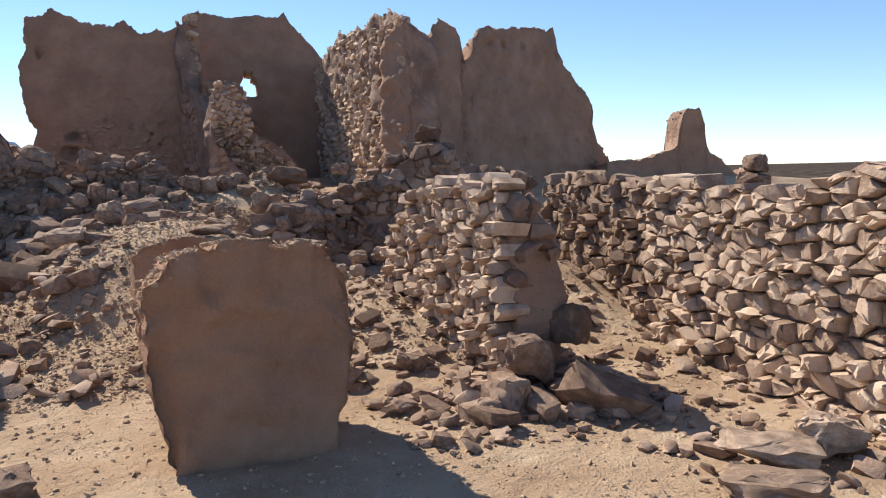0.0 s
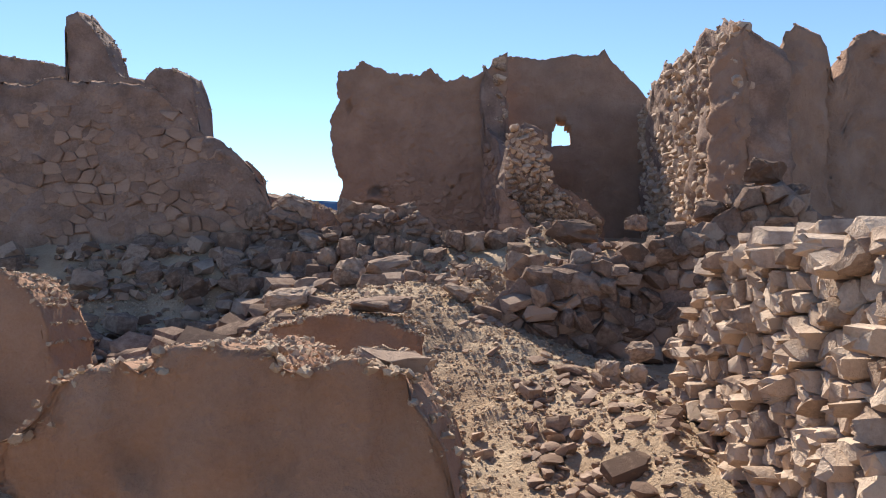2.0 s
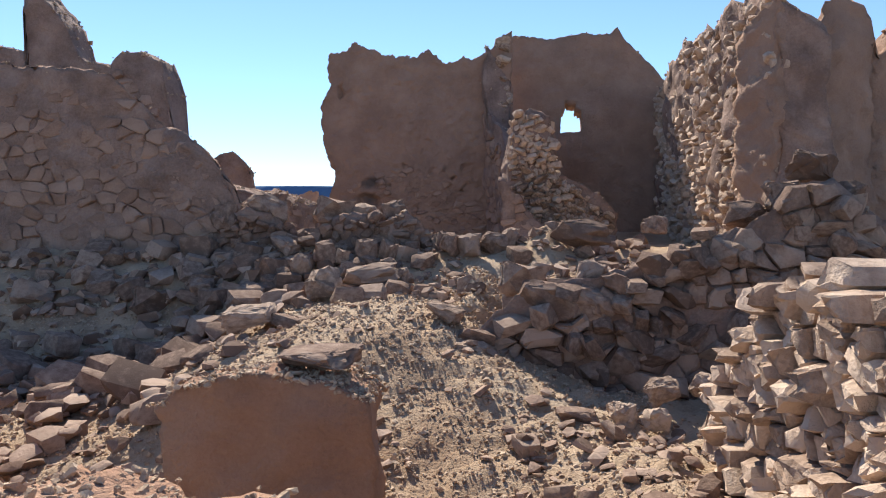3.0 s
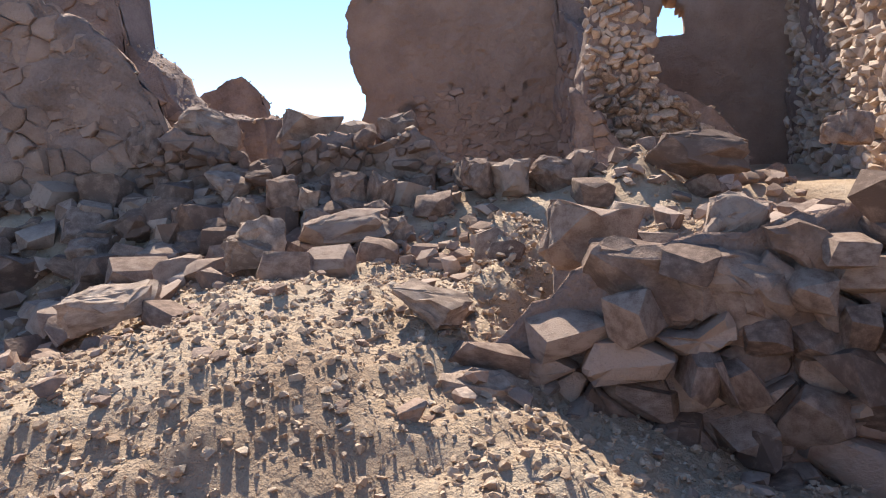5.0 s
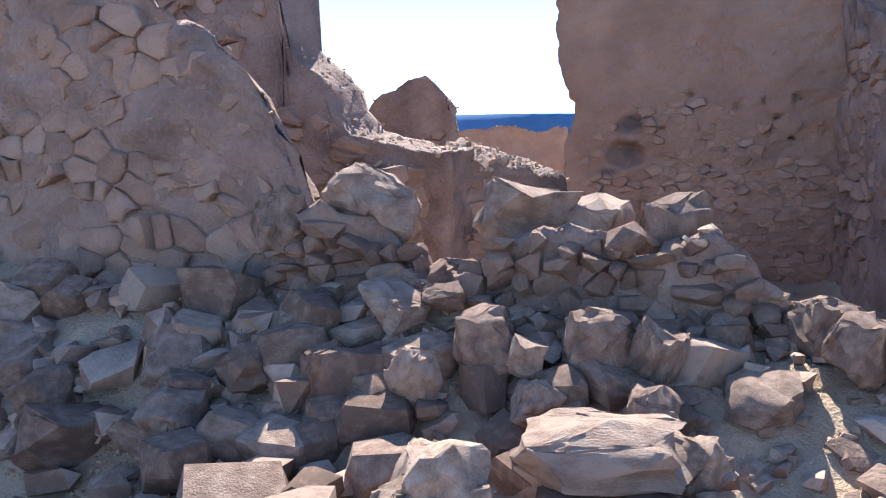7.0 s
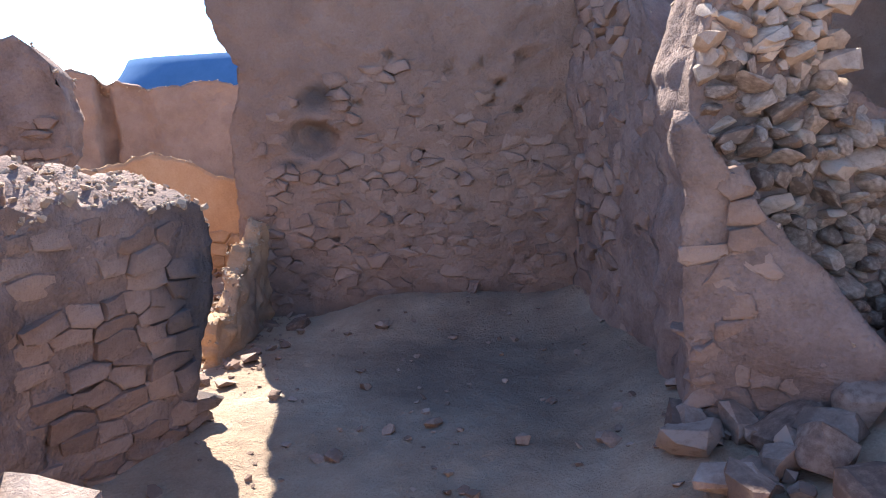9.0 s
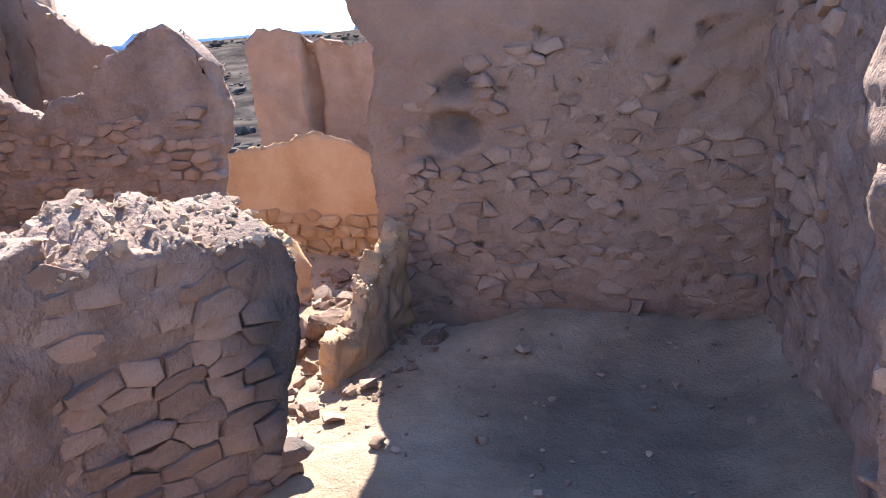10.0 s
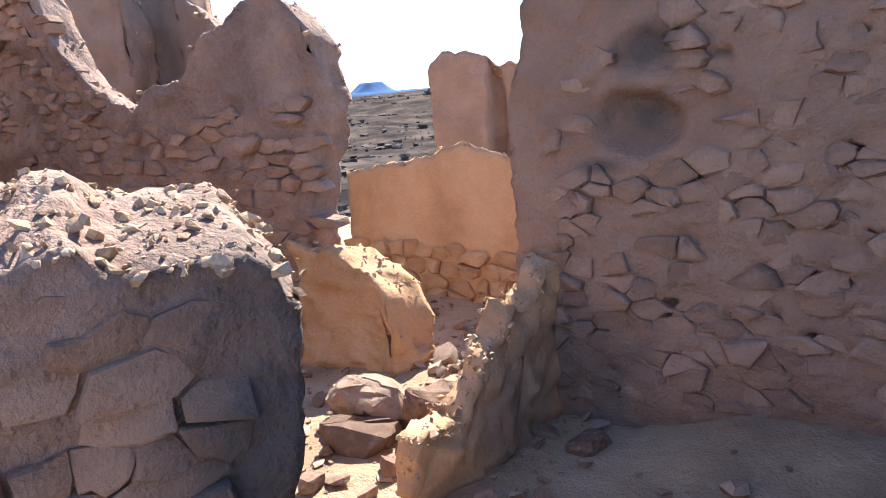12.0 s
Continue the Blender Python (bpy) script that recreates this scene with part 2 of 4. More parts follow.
def loft_wall(start, end, thick, base, top, left=(), right=(), holes=(), cell=0.07, rough=0.05, jag=0.06, seed=1, batter=0.0, fine=0.02, shed=0.7, dents=()):
    """Vertices and faces of a ruined wall. The face runs from start to end in plan; thick goes to the left of that way if positive.
    shed: how steeply the broken top falls to the back; dents: (s, z, half width, half height, depth) hollows in the face. top: (distance, height) pairs; left and right: (height, distance) pairs that shape its broken ends; holes: (s0, s1, z0, z1)."""
    a, b = np.array(start, float), np.array(end, float)
    length = np.linalg.norm(b - a)
    ahead = (b - a) / length
    side = np.array([-ahead[1], ahead[0]]) * np.sign(thick)
    depth = abs(thick)
    ts, tz = [p[0] for p in top], [p[1] for p in top]
    tallest = max(tz) - base
    nu, nv, nw = max(4, int(length / cell)), max(4, int(tallest / cell)), max(3, int(depth / cell))
    u = np.linspace(0, 1, nu + 1)
    v = np.linspace(0, 1, nv + 1)

    def edge(pairs, default, z):
        return np.interp(z, [p[0] for p in pairs], [p[1] for p in pairs]) if pairs else np.full_like(z, default)

    s0 = u[:, None] * length * np.ones((1, nv + 1))
    crest = np.interp(s0, ts, tz)
    crest = crest + jag * fbm(np.stack([s0.ravel(), np.zeros(s0.size), np.full(s0.size, seed * 3.1)], 1), 2.6, 5, seed, 0.68).reshape(s0.shape)
    z = base + v[None, :] * (crest - base)
    lo, hi = edge(left, 0.0, z), edge(right, length, z)
    s = lo + u[:, None] * (hi - lo)

    def column_points(w):
        lean = batter * (z - base) * (1 if w < 0.5 else -1)
        off = w * depth + lean
        zw = base + (z - base) * np.maximum(0.2, 1 - shed * w * depth / np.maximum(crest - base, 0.3))
        return np.stack([a[0] + ahead[0] * s + side[0] * off, a[1] + ahead[1] * s + side[1] * off, zw], -1)

    def dented(w):
        q = column_points(w)
        for ds, dz, rs, rz, deep in dents if w == 0 else ():
            push = deep * smooth(1.25, 0.7, np.hypot((s - ds) / rs, (z - dz) / rz))
            q[..., 0] += side[0] * push
            q[..., 1] += side[1] * push
        return q

    layers = [dented(k / nw) for k in range(nw + 1)]
    pts = np.array(layers)                       # nw+1, nu+1, nv+1, 3
    keep = np.zeros(pts.shape[:3], bool)
    keep[0], keep[-1], keep[:, 0], keep[:, -1], keep[:, :, -1] = True, True, True, True, True
    index = -np.ones(pts.shape[:3], int)
    index[keep] = np.arange(keep.sum())
    verts = pts[keep]
    up = np.clip((verts[:, 2] - base) / 0.3, 0, 1)
    for n in range(3):
        d = rough * fbm(verts, 1.7, 3, seed * 7 + n) + fine * fbm(verts, 9.0, 3, seed * 11 + n, 0.6)
        verts[:, n] += d * (0.6 if n == 2 else 1.0) * (up if n == 2 else 1)
    faces = []
    gone = np.zeros((nu, nv), bool)
    sc, zc = (s[:-1, :-1] + s[1:, 1:]) / 2, (z[:-1, :-1] + z[1:, 1:]) / 2
    for h0, h1, z0, z1 in holes:
        gone |= (sc > h0) & (sc < h1) & (zc > z0) & (zc < z1)
    flip = thick < 0
    for i in range(nu):
        for j in range(nv):
            if gone[i, j]:
                for (p, q, ni, nj) in (((i, j), (i + 1, j), i, j - 1), ((i + 1, j), (i + 1, j + 1), i + 1, j), ((i + 1, j + 1), (i, j + 1), i, j + 1), ((i, j + 1), (i, j), i - 1, j)):
                    if not (0 <= ni < nu and 0 <= nj < nv and gone[ni, nj]):
                        faces.append((index[(0, *p)], index[(0, *q)], index[(nw, *q)], index[(nw, *p)]))
                continue
            faces.append((index[0, i, j], index[0, i + 1, j], index[0, i + 1, j + 1], index[0, i, j + 1]))
            faces.append((index[nw, i + 1, j], index[nw, i, j], index[nw, i, j + 1], index[nw, i + 1, j + 1]))
    for k in range(nw):
        for i in range(nu):
            faces.append((index[k, i, nv], index[k, i + 1, nv], index[k + 1, i + 1, nv], index[k + 1, i, nv]))
        for j in range(nv):
            faces.append((index[k, 0, j], index[k, 0, j + 1], index[k + 1, 0, j + 1], index[k + 1, 0, j]))
            faces.append((index[k, nu, j + 1], index[k, nu, j], index[k + 1, nu, j], index[k + 1, nu, j + 1]))
    if flip:
        faces = [f[::-1] for f in faces]
    return verts, faces, verts[index[:, :, nv].ravel()]


def ruin(name, label, mat, *args, category="ruined wall", bits=70, bit=(0.02, 0.10), **keys):
    """A broken wall with stones and crumbs lying along its top; bits: how many on each square metre of the top."""
    verts, faces, crest = loft_wall(*args, **keys)
    ob = structure(name, mesh(name, verts, faces, mat), label, category)
    CRESTS.append((ob, crest, bits, bit, keys.get("seed", 1)))
    return ob


CRESTS = []


def hull_stone(rng, boxy=4.0, mat=STONE, name="stone", points=19, corners=8, jitter=0.5, crisp=34):
    """A broken stone about one unit across, 20 to 40 triangles: facets cut on a rounded block."""
    bm = bmesh.new()
    for n in range(points):
        d = rng.normal(size=3)
        if n < corners:
            d = np.array([(1, -1)[n & 1], (1, -1)[n >> 1 & 1], (1, -1)[n >> 2 & 1]]) * rng.uniform(jitter, 1.0, 3)
        d = d / (np.abs(d) ** boxy).sum() ** (1 / boxy)
        bm.verts.new(d * 0.5 * rng.uniform(0.86, 1.04))
    out = bmesh.ops.convex_hull(bm, input=bm.verts)
    bmesh.ops.delete(bm, geom=list({g for g in out["geom_interior"] + out["geom_unused"] if isinstance(g, bmesh.types.BMVert)}), context="VERTS")
    bmesh.ops.recalc_face_normals(bm, faces=bm.faces)
    me = bpy.data.meshes.new(name)
    bm.to_mesh(me)
    bm.free()
    me.materials.append(mat)
    me.polygons.foreach_set("use_smooth", [True] * len(me.polygons))
    me.set_sharp_from_angle(angle=radians(crisp))
    return me


def rock_mesh(rng, name="rock", detail=3, mat=STONE, wear=0.085):
    """A larger weathered rock with broken facets and a pitted surface, about one unit across."""
    bm = bmesh.new()
    bm.from_mesh(hull_stone(rng, 3.8, mat, name + "_core", 17, 7, 0.5))
    bmesh.ops.triangulate(bm, faces=bm.faces)
    bmesh.ops.bevel(bm, geom=list(bm.edges), offset=0.05, segments=1, affect="EDGES", clamp_overlap=True)
    bmesh.ops.triangulate(bm, faces=bm.faces)
    bmesh.ops.subdivide_edges(bm, edges=bm.edges, cuts=1 if detail < 3 else 2, use_grid_fill=True)
    co = np.array([tuple(v.co) for v in bm.verts])
    off = int(rng.integers(0, 900))
    for n in range(3):
        d = wear * fbm(co + off, 3.6, 4, n + off, 0.62)
        for v, e in zip(bm.verts, d):
            v.co[n] += e
    me = bpy.data.meshes.new(name)
    bm.to_mesh(me)
    bm.free()
    me.materials.append(mat)
    me.polygons.foreach_set("use_smooth", [True] * len(me.polygons))
    me.set_sharp_from_angle(angle=radians(32))
    return me


rng = np.random.default_rng(7)
STONES = [hull_stone(rng, 2.9, points=21, corners=6, jitter=0.4, crisp=40) for n in range(26)]
MUD_ROUGH = [hull_stone(rng, 3.2, MUDSTONE, "mud_stone", 18, 6, 0.4, 32) for n in range(18)]
LOOSE = [hull_stone(rng, 3.6, STONE_DARK, "loose_stone", 19, 7, 0.5) for n in range(20)]
GRIT = [hull_stone(rng, 2.1, CLODS, "clod", 12, 0, crisp=48) for n in range(12)]
FLAT_BITS = [hull_stone(rng, 2.6, STONE_BITS, "chip", 14, 3) for n in range(14)]
ROCKS = [rock_mesh(rng, mat=STONE_DARK) for n in range(10)] + [rock_mesh(rng, mat=STONE) for n in range(6)]


def stone_pose(x, y, z, size, turn=(0, 0, 0)):
    return Matrix.LocRotScale((x, y, z), Euler(turn), size)


def joined(name, placements, library, mat):
    """One mesh out of many placed copies of small meshes: placements are (library index, matrix)."""
    verts, faces, base = [], [], 0
    cache = []
    for me in library:
        co = np.array([v.co for v in me.vertices])
        cache.append((np.c_[co, np.ones(len(co))], [tuple(p.vertices) for p in me.polygons]))
    for n, m in placements:
        co, fs = cache[n]
        verts.append((co @ np.array(m).T)[:, :3])
        faces.extend(tuple(i + base for i in f) for f in fs)
        base += len(co)
    me = mesh(name, np.concatenate(verts), faces, mat)
    me.set_sharp_from_angle(angle=radians(34))
    return me


def face_stones(parent, start, end, base, top, seed, size=(0.16, 0.12), proud=0.05, depth=0.14, loose=0.25, limit=300, skip=0.0, left=(), turn=1, name="stone", low=None, nearest=None, library=None, fill=1.2, roll=0.22, voids=()):
    """Rubble masonry: rough courses of stones set in the face that runs from start to end, proud of it on its right-hand side."""
    r = np.random.default_rng(seed)
    library = library or STONES
    a, b = np.array(start, float), np.array(end, float)
    length = np.linalg.norm(b - a)
    ahead = (b - a) / length
    out = np.array([ahead[1], -ahead[0]]) * turn
    head = math.atan2(ahead[1], ahead[0])
    ts, tz = [p[0] for p in top], [p[1] for p in top]
    z, places = base, []
    while z < max(tz):
        course = size[1] * r.uniform(0.75, 1.35)
        s = r.uniform(-0.1, 0.05)
        while s < length:
            wide = min(size[0] * r.lognormal(0, 0.45), size[0] * 2.0)
            mid = s + wide / 2
            zz = z + course / 2 + 0.06 * math.sin(mid * 2.9 + z * 3) + r.normal(0, 0.26 * size[1])
            crest = np.interp(mid, ts, tz)
            ground = np.interp(mid, [p[0] for p in low], [p[1] for p in low]) if low else base
            l0 = np.interp(zz, [p[0] for p in left], [p[1] for p in left]) if left else 0
            if l0 <= mid and s + wide <= length + 0.04 and ground - 0.1 < zz < crest and r.random() >= skip and all(math.hypot(mid - vs, zz - vz) > vr for vs, vz, vr in voids):
                tall = course * r.uniform(0.7, 1.5)
                o = proud * r.uniform(0.2, 1.5) - depth / 2
                p = a + ahead * mid + out * o
                tilt = r.normal(0, 1, 3) * (0.5 * loose, max(roll, 0.7 * loose), 0.5 * loose)
                m = stone_pose(p[0], p[1], zz, (wide * fill, depth * r.uniform(0.85, 1.25), tall * fill), (tilt[0], tilt[1], head + tilt[2]))
                places.append((int(r.integers(0, len(library))), m, mid))
            s += wide * 0.98
        z += course * 0.96
    if nearest is not None:
        places.sort(key=lambda q: abs(q[2] - nearest))
    for n, m, _ in places[:limit]:
        part(name, library[n], parent, "", m)
    if len(places) > limit:
        rest = joined(name + "_rest", [(n, m) for n, m, _ in places[limit:]], library, library[0].materials[0])
        tagged(part("stonework", rest, parent, "further rough brown stones of the same wall"), kind="stuff")
    return len(places)


def polygon_stone(outline, proud, depth, r, mat, name, crisp):
    """A stone cut to fill its cell of the wall: outline in the wall's plane, worn rim, uneven tilted front. Local x along, y into the wall, z up."""
    o = np.array(outline)
    between = (o + np.roll(o, -1, 0)) / 2
    side = np.linalg.norm(np.roll(o, -1, 0) - o, axis=1, keepdims=True)
    between = between + r.normal(0, 0.07, between.shape) * side
    o = o + r.normal(0, 0.04, o.shape) * side
    o = np.stack([o, between], 1).reshape(-1, 2) if len(o) < 7 else o
    n = len(o)
    c = o.mean(0)
    o = o - c
    slope = r.normal(0, 0.12, 2)
    verts, faces = [], []
    for shrink, y in ((0.9, depth), (1.0, -0.25 * proud), (0.93, -0.8 * proud), (0.72, -proud)):
        for x, z in o:
            k = shrink * r.uniform(0.95, 1.03)
            verts.append((x * k, y + (0 if y > 0 else slope[0] * x + slope[1] * z + r.normal(0, 0.16 * proud)), z * k))
    verts.append((0.0, -1.04 * proud, 0.0))
    for ring in range(3):
        for i in range(n):
            j = (i + 1) % n
            faces.append((ring * n + i, ring * n + j, (ring + 1) * n + j, (ring + 1) * n + i))
    faces.extend((3 * n + i, 3 * n + (i + 1) % n, 4 * n) for i in range(n))
    me = mesh(name, verts, faces, mat)
    me.set_sharp_from_angle(angle=radians(crisp))
    return me, c


def packed_stones(parent, start, end, base, top, seed, size=(0.18, 0.13), proud=0.04, mat=MUDSTONE, skip=0.0, gap=0.005, jitter=0.3, depth=0.12, voids=(), limit=300, name="stone", crisp=50, nearest=0.0, low=None, sink=0.0):
    """Close-set rubble masonry: every stone fills an uneven many-sided cell, with narrow joints between."""
    r = np.random.default_rng(seed)
    a, b = np.array(start, float), np.array(end, float)
    length = np.linalg.norm(b - a)
    ahead = (b - a) / length
    head = math.atan2(ahead[1], ahead[0])
    ts, tz = [t[0] for t in top], [t[1] for t in top]
    sites = []
    row, z = 0, base - size[1]
    while z < max(tz) + size[1]:
        s = -size[0] * (1.5 if row % 2 else 1.0)
        while s < length + size[0]:
            sites.append((s + r.normal(0, jitter * 0.6) * size[0], z + r.normal(0, jitter * 0.6) * size[1]))
            s += size[0] * min(2.0, r.lognormal(0, 0.35))
        z += size[1] * r.uniform(0.75, 1.3)
        row += 1
    sites.sort(key=lambda site: abs(site[0] - nearest))
    sites = np.array(sites) / size                      # cells are made in a space where stones are as wide as high
    count, rest, matrices = 0, [], []
    for k, (u, v) in enumerate(sites):
        s, z = u * size[0], v * size[1]
        if not (0.02 < s < length - 0.02 and (np.interp(s, [t[0] for t in low], [t[1] for t in low]) if low else base) < z < np.interp(s, ts, tz)) or r.random() < skip or any(math.hypot(s - vs, z - vz) < vr for vs, vz, vr in voids):
            continue
        cell = [np.array(c) for c in ((u - 1, v - 0.8), (u + 1, v - 0.8), (u + 1, v + 0.8), (u - 1, v + 0.8))]
        d = sites - (u, v)
        for w in np.argsort((d ** 2).sum(1))[1:14]:
            normal, middle = d[w], (sites[w] + (u, v)) / 2
            out = []
            for i, here in enumerate(cell):
                then = cell[(i + 1) % len(cell)]
                h, t = (here - middle) @ normal, (then - middle) @ normal
                if h <= 0:
                    out.append(here)
                if h * t < 0:
                    out.append(here + (then - here) * h / (h - t))
            cell = out
        flat = np.array([c * size for c in cell])
        if len(flat) < 4:
            continue
        mid = flat.mean(0)
        reach = np.linalg.norm(flat - mid, axis=1, keepdims=True)
        flat = mid + (flat - mid) * np.maximum(0.5, 1 - gap / reach)
        bulge = proud * min(2.4, r.lognormal(-0.1, 0.55))
        me, c = polygon_stone(flat, bulge, depth, r, mat, name, crisp)
        at = a + ahead * c[0] + np.array([-ahead[1], ahead[0]]) * bulge * sink * r.uniform(-0.15, 1.0)
        m = Matrix.LocRotScale((at[0], at[1], c[1]), Euler((r.normal(0, 0.05), r.normal(0, 0.04), head + r.normal(0, 0.05))), (1, 1, 1))
        count += 1
        if count <= limit:
            part(name, me, parent, "", m)
        else:
            matrices.append((len(rest), m))
            rest.append(me)
    if rest:
        tagged(part("stonework", joined(name + "_rest", matrices, rest, mat), parent, "further rough brown stones of the same wall"), kind="stuff")
        for me in rest:
            bpy.data.meshes.remove(me)
    return count


# ---- ground ----
def ground_sheet():
    """One sheet: fine mesh round the walk, coarser rings out to the horizon."""
    def axis(c, near, far):
        steps = [0.0]
        step = 0.045
        while steps[-1] < far:
            if steps[-1] > near:
                step *= 1.16
            steps.append(steps[-1] + step)
        s = np.array(steps)
        return np.concatenate([c - s[:0:-1], c + s])
    xs, ys = axis(2.8, 4.2, 6000), axis(13.0, 7.4, 6000)
    gx, gy = np.meshgrid(xs, ys, indexing="ij")
    x, y = gx.ravel(), gy.ravel()
    z = ground_surface(x, y)
    nx, ny = len(xs), len(ys)
    i = np.arange(nx * ny).reshape(nx, ny)
    faces = np.stack([i[:-1, :-1], i[1:, :-1], i[1:, 1:], i[:-1, 1:]], -1).reshape(-1, 4)
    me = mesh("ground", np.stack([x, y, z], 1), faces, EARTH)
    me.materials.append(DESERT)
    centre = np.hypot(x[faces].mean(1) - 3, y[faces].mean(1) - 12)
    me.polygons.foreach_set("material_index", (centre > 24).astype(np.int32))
    return structure("ground", me, "sandy ochre earth with crumbled clods and stones", "ground")


ground_sheet()

# ---- mud-plastered and stone walls of the ruin ----
RIGHT_TOP = [(0, 1.47), (1.0, 1.56), (1.9, 1.51), (2.85, 1.52), (3.2, 1.47), (3.6, 1.43), (4.2, 1.47), (4.5, 1.52), (4.8, 1.6), (5.0, 1.63), (5.8, 1.68)]
void_rng = np.random.default_rng(202)
VOIDS = [(void_rng.uniform(0.6, 2.7), void_rng.uniform(0.9, 2.8), void_rng.uniform(0.018, 0.045), void_rng.uniform(0.015, 0.03), void_rng.uniform(0.05, 0.1)) for n in range(46)]
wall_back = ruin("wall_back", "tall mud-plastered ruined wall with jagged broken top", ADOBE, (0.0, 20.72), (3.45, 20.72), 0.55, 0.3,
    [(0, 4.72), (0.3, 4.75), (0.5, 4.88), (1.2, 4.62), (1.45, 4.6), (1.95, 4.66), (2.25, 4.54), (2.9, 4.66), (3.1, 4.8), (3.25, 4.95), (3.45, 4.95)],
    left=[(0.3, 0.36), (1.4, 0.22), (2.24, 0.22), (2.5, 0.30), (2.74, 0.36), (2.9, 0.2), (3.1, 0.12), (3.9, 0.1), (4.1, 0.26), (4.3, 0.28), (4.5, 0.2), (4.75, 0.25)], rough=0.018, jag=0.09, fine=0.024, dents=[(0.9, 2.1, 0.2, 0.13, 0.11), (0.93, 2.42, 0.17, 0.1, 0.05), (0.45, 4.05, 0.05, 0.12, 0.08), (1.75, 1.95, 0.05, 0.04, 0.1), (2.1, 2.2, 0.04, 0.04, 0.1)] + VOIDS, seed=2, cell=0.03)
wall_window = ruin("wall_window", "tall mud wall with a small window hole, top broken", ADOBE, (3.2, 21.7), (6.5, 21.7), 0.26, 0.6,
    [(0, 5.1), (0.2, 5.17), (1.2, 5.14), (2.1, 5.15), (2.23, 5.3), (2.3, 5.12), (2.65, 4.66), (3.05, 4.24), (3.3, 4.2)], holes=[(1.18, 1.5, 3.36, 3.78), (1.2, 1.44, 3.7, 3.95)], rough=0.04, jag=0.05, seed=3, cell=0.05)
wall_cross = ruin("wall_cross", "broken stone and mud cross wall stepping down", MASONRY, (2.98, 20.72), (3.47, 19.0), 0.42, 0.3,
    [(0, 4.85), (0.15, 4.6), (0.3, 3.6), (0.8, 3.4), (1.3, 3.1), (1.6, 2.75), (1.79, 2.5)], rough=0.06, jag=0.12, seed=4, cell=0.055,
    right=[(0.3, 1.9), (1.2, 1.82), (2.0, 1.75), (2.6, 1.6), (3.4, 1.2)])
wall_cross_end = ruin("wall_cross_end", "ragged broken end of the cross wall, stones jutting out", MASONRY, (3.42, 18.36), (4.9, 18.66), 0.5, 0.3,
    [(0, 3.1), (0.1, 3.3), (0.3, 3.35), (0.56, 3.25), (0.62, 2.9), (0.7, 2.4), (1.1, 2.15), (1.5, 1.8)], rough=0.07, jag=0.12, seed=22, cell=0.05)
wall_cross_foot = ruin("wall_cross_foot", "slumped mud and stones at the foot of the cross wall", MASONRY, (3.28, 18.1), (4.7, 17.75), 0.5, 0.3,
    [(0, 2.3), (0.06, 2.28), (0.2, 2.1), (0.35, 1.92), (0.5, 1.72), (0.7, 1.5), (1.0, 1.25), (1.45, 1.0)], rough=0.09, jag=0.08, seed=27, cell=0.05)
wall_cross_back = ruin("wall_cross_back", "ragged plastered remnant beside the window wall", ADOBE, (3.55, 20.5), (4.18, 20.5), 0.4, 0.6,
    [(0, 3.5), (0.2, 3.52), (0.5, 3.4), (0.63, 3.2)], rough=0.06, jag=0.08, seed=23, cell=0.05)
wall_north_west = ruin("wall_north_west", "orange-brown stone and mud wall with a broken peak", MASONRY, (-6.4, 19.85), (-1.22, 20.81), 0.3, 0.2,
    [(0, 4.0), (0.9, 3.8), (1.79, 3.66), (2.66, 3.6), (2.78, 3.3), (2.95, 2.98), (3.0, 2.86), (3.2, 2.6), (3.36, 2.5), (3.66, 2.36), (3.84, 2.54), (4.1, 2.52), (4.35, 2.8), (4.5, 2.9), (4.66, 2.88), (4.8, 2.98), (5.05, 3.03), (5.2, 2.9), (5.27, 2.75)],
    right=[(0.2, 5.1), (1.2, 5.1), (1.66, 5.12), (2.1, 5.22), (2.4, 5.27), (2.8, 5.24), (3.0, 5.14)], rough=0.03, fine=0.028, jag=0.05, seed=5, cell=0.05, shed=0.3, bits=160, bit=(0.012, 0.06))
wall_west_far = ruin("wall_west_far", "tall shaded stone and mud wall with a spire", MASONRY, (-7.0, 17.25), (0.3, 17.25), 0.5, 0.2,
    [(0, 4.5), (2.87, 4.32), (3.75, 4.1), (3.86, 4.1), (3.9, 4.82), (4.04, 4.93), (4.44, 4.45), (4.62, 3.99), (5.05, 3.86), (5.2, 4.04), (5.48, 4.04), (5.76, 3.9), (5.86, 3.45), (5.88, 2.95), (5.95, 2.84), (6.17, 2.72), (6.3, 2.58), (6.34, 2.43), (6.52, 2.22), (6.85, 2.15), (7.3, 2.12)],
    rough=0.03, jag=0.04, seed=6, cell=0.05, shed=-0.1, bits=300, bit=(0.015, 0.08))
wall_west_remnant = ruin("wall_west_remnant", "smooth orange mud remnant behind the low wall", ADOBE, (-4.15, 19.05), (-3.15, 19.2), 0.35, 0.3,
    [(0, 3.7), (0.6, 3.6), (0.8, 3.5), (0.95, 3.1), (1.0, 2.6)], right=[(0.3, 1.02), (2.3, 1.0), (2.7, 0.93), (3.2, 0.85), (3.6, 0.78)], rough=0.04, fine=0.035, jag=0.06, seed=26, cell=0.045)
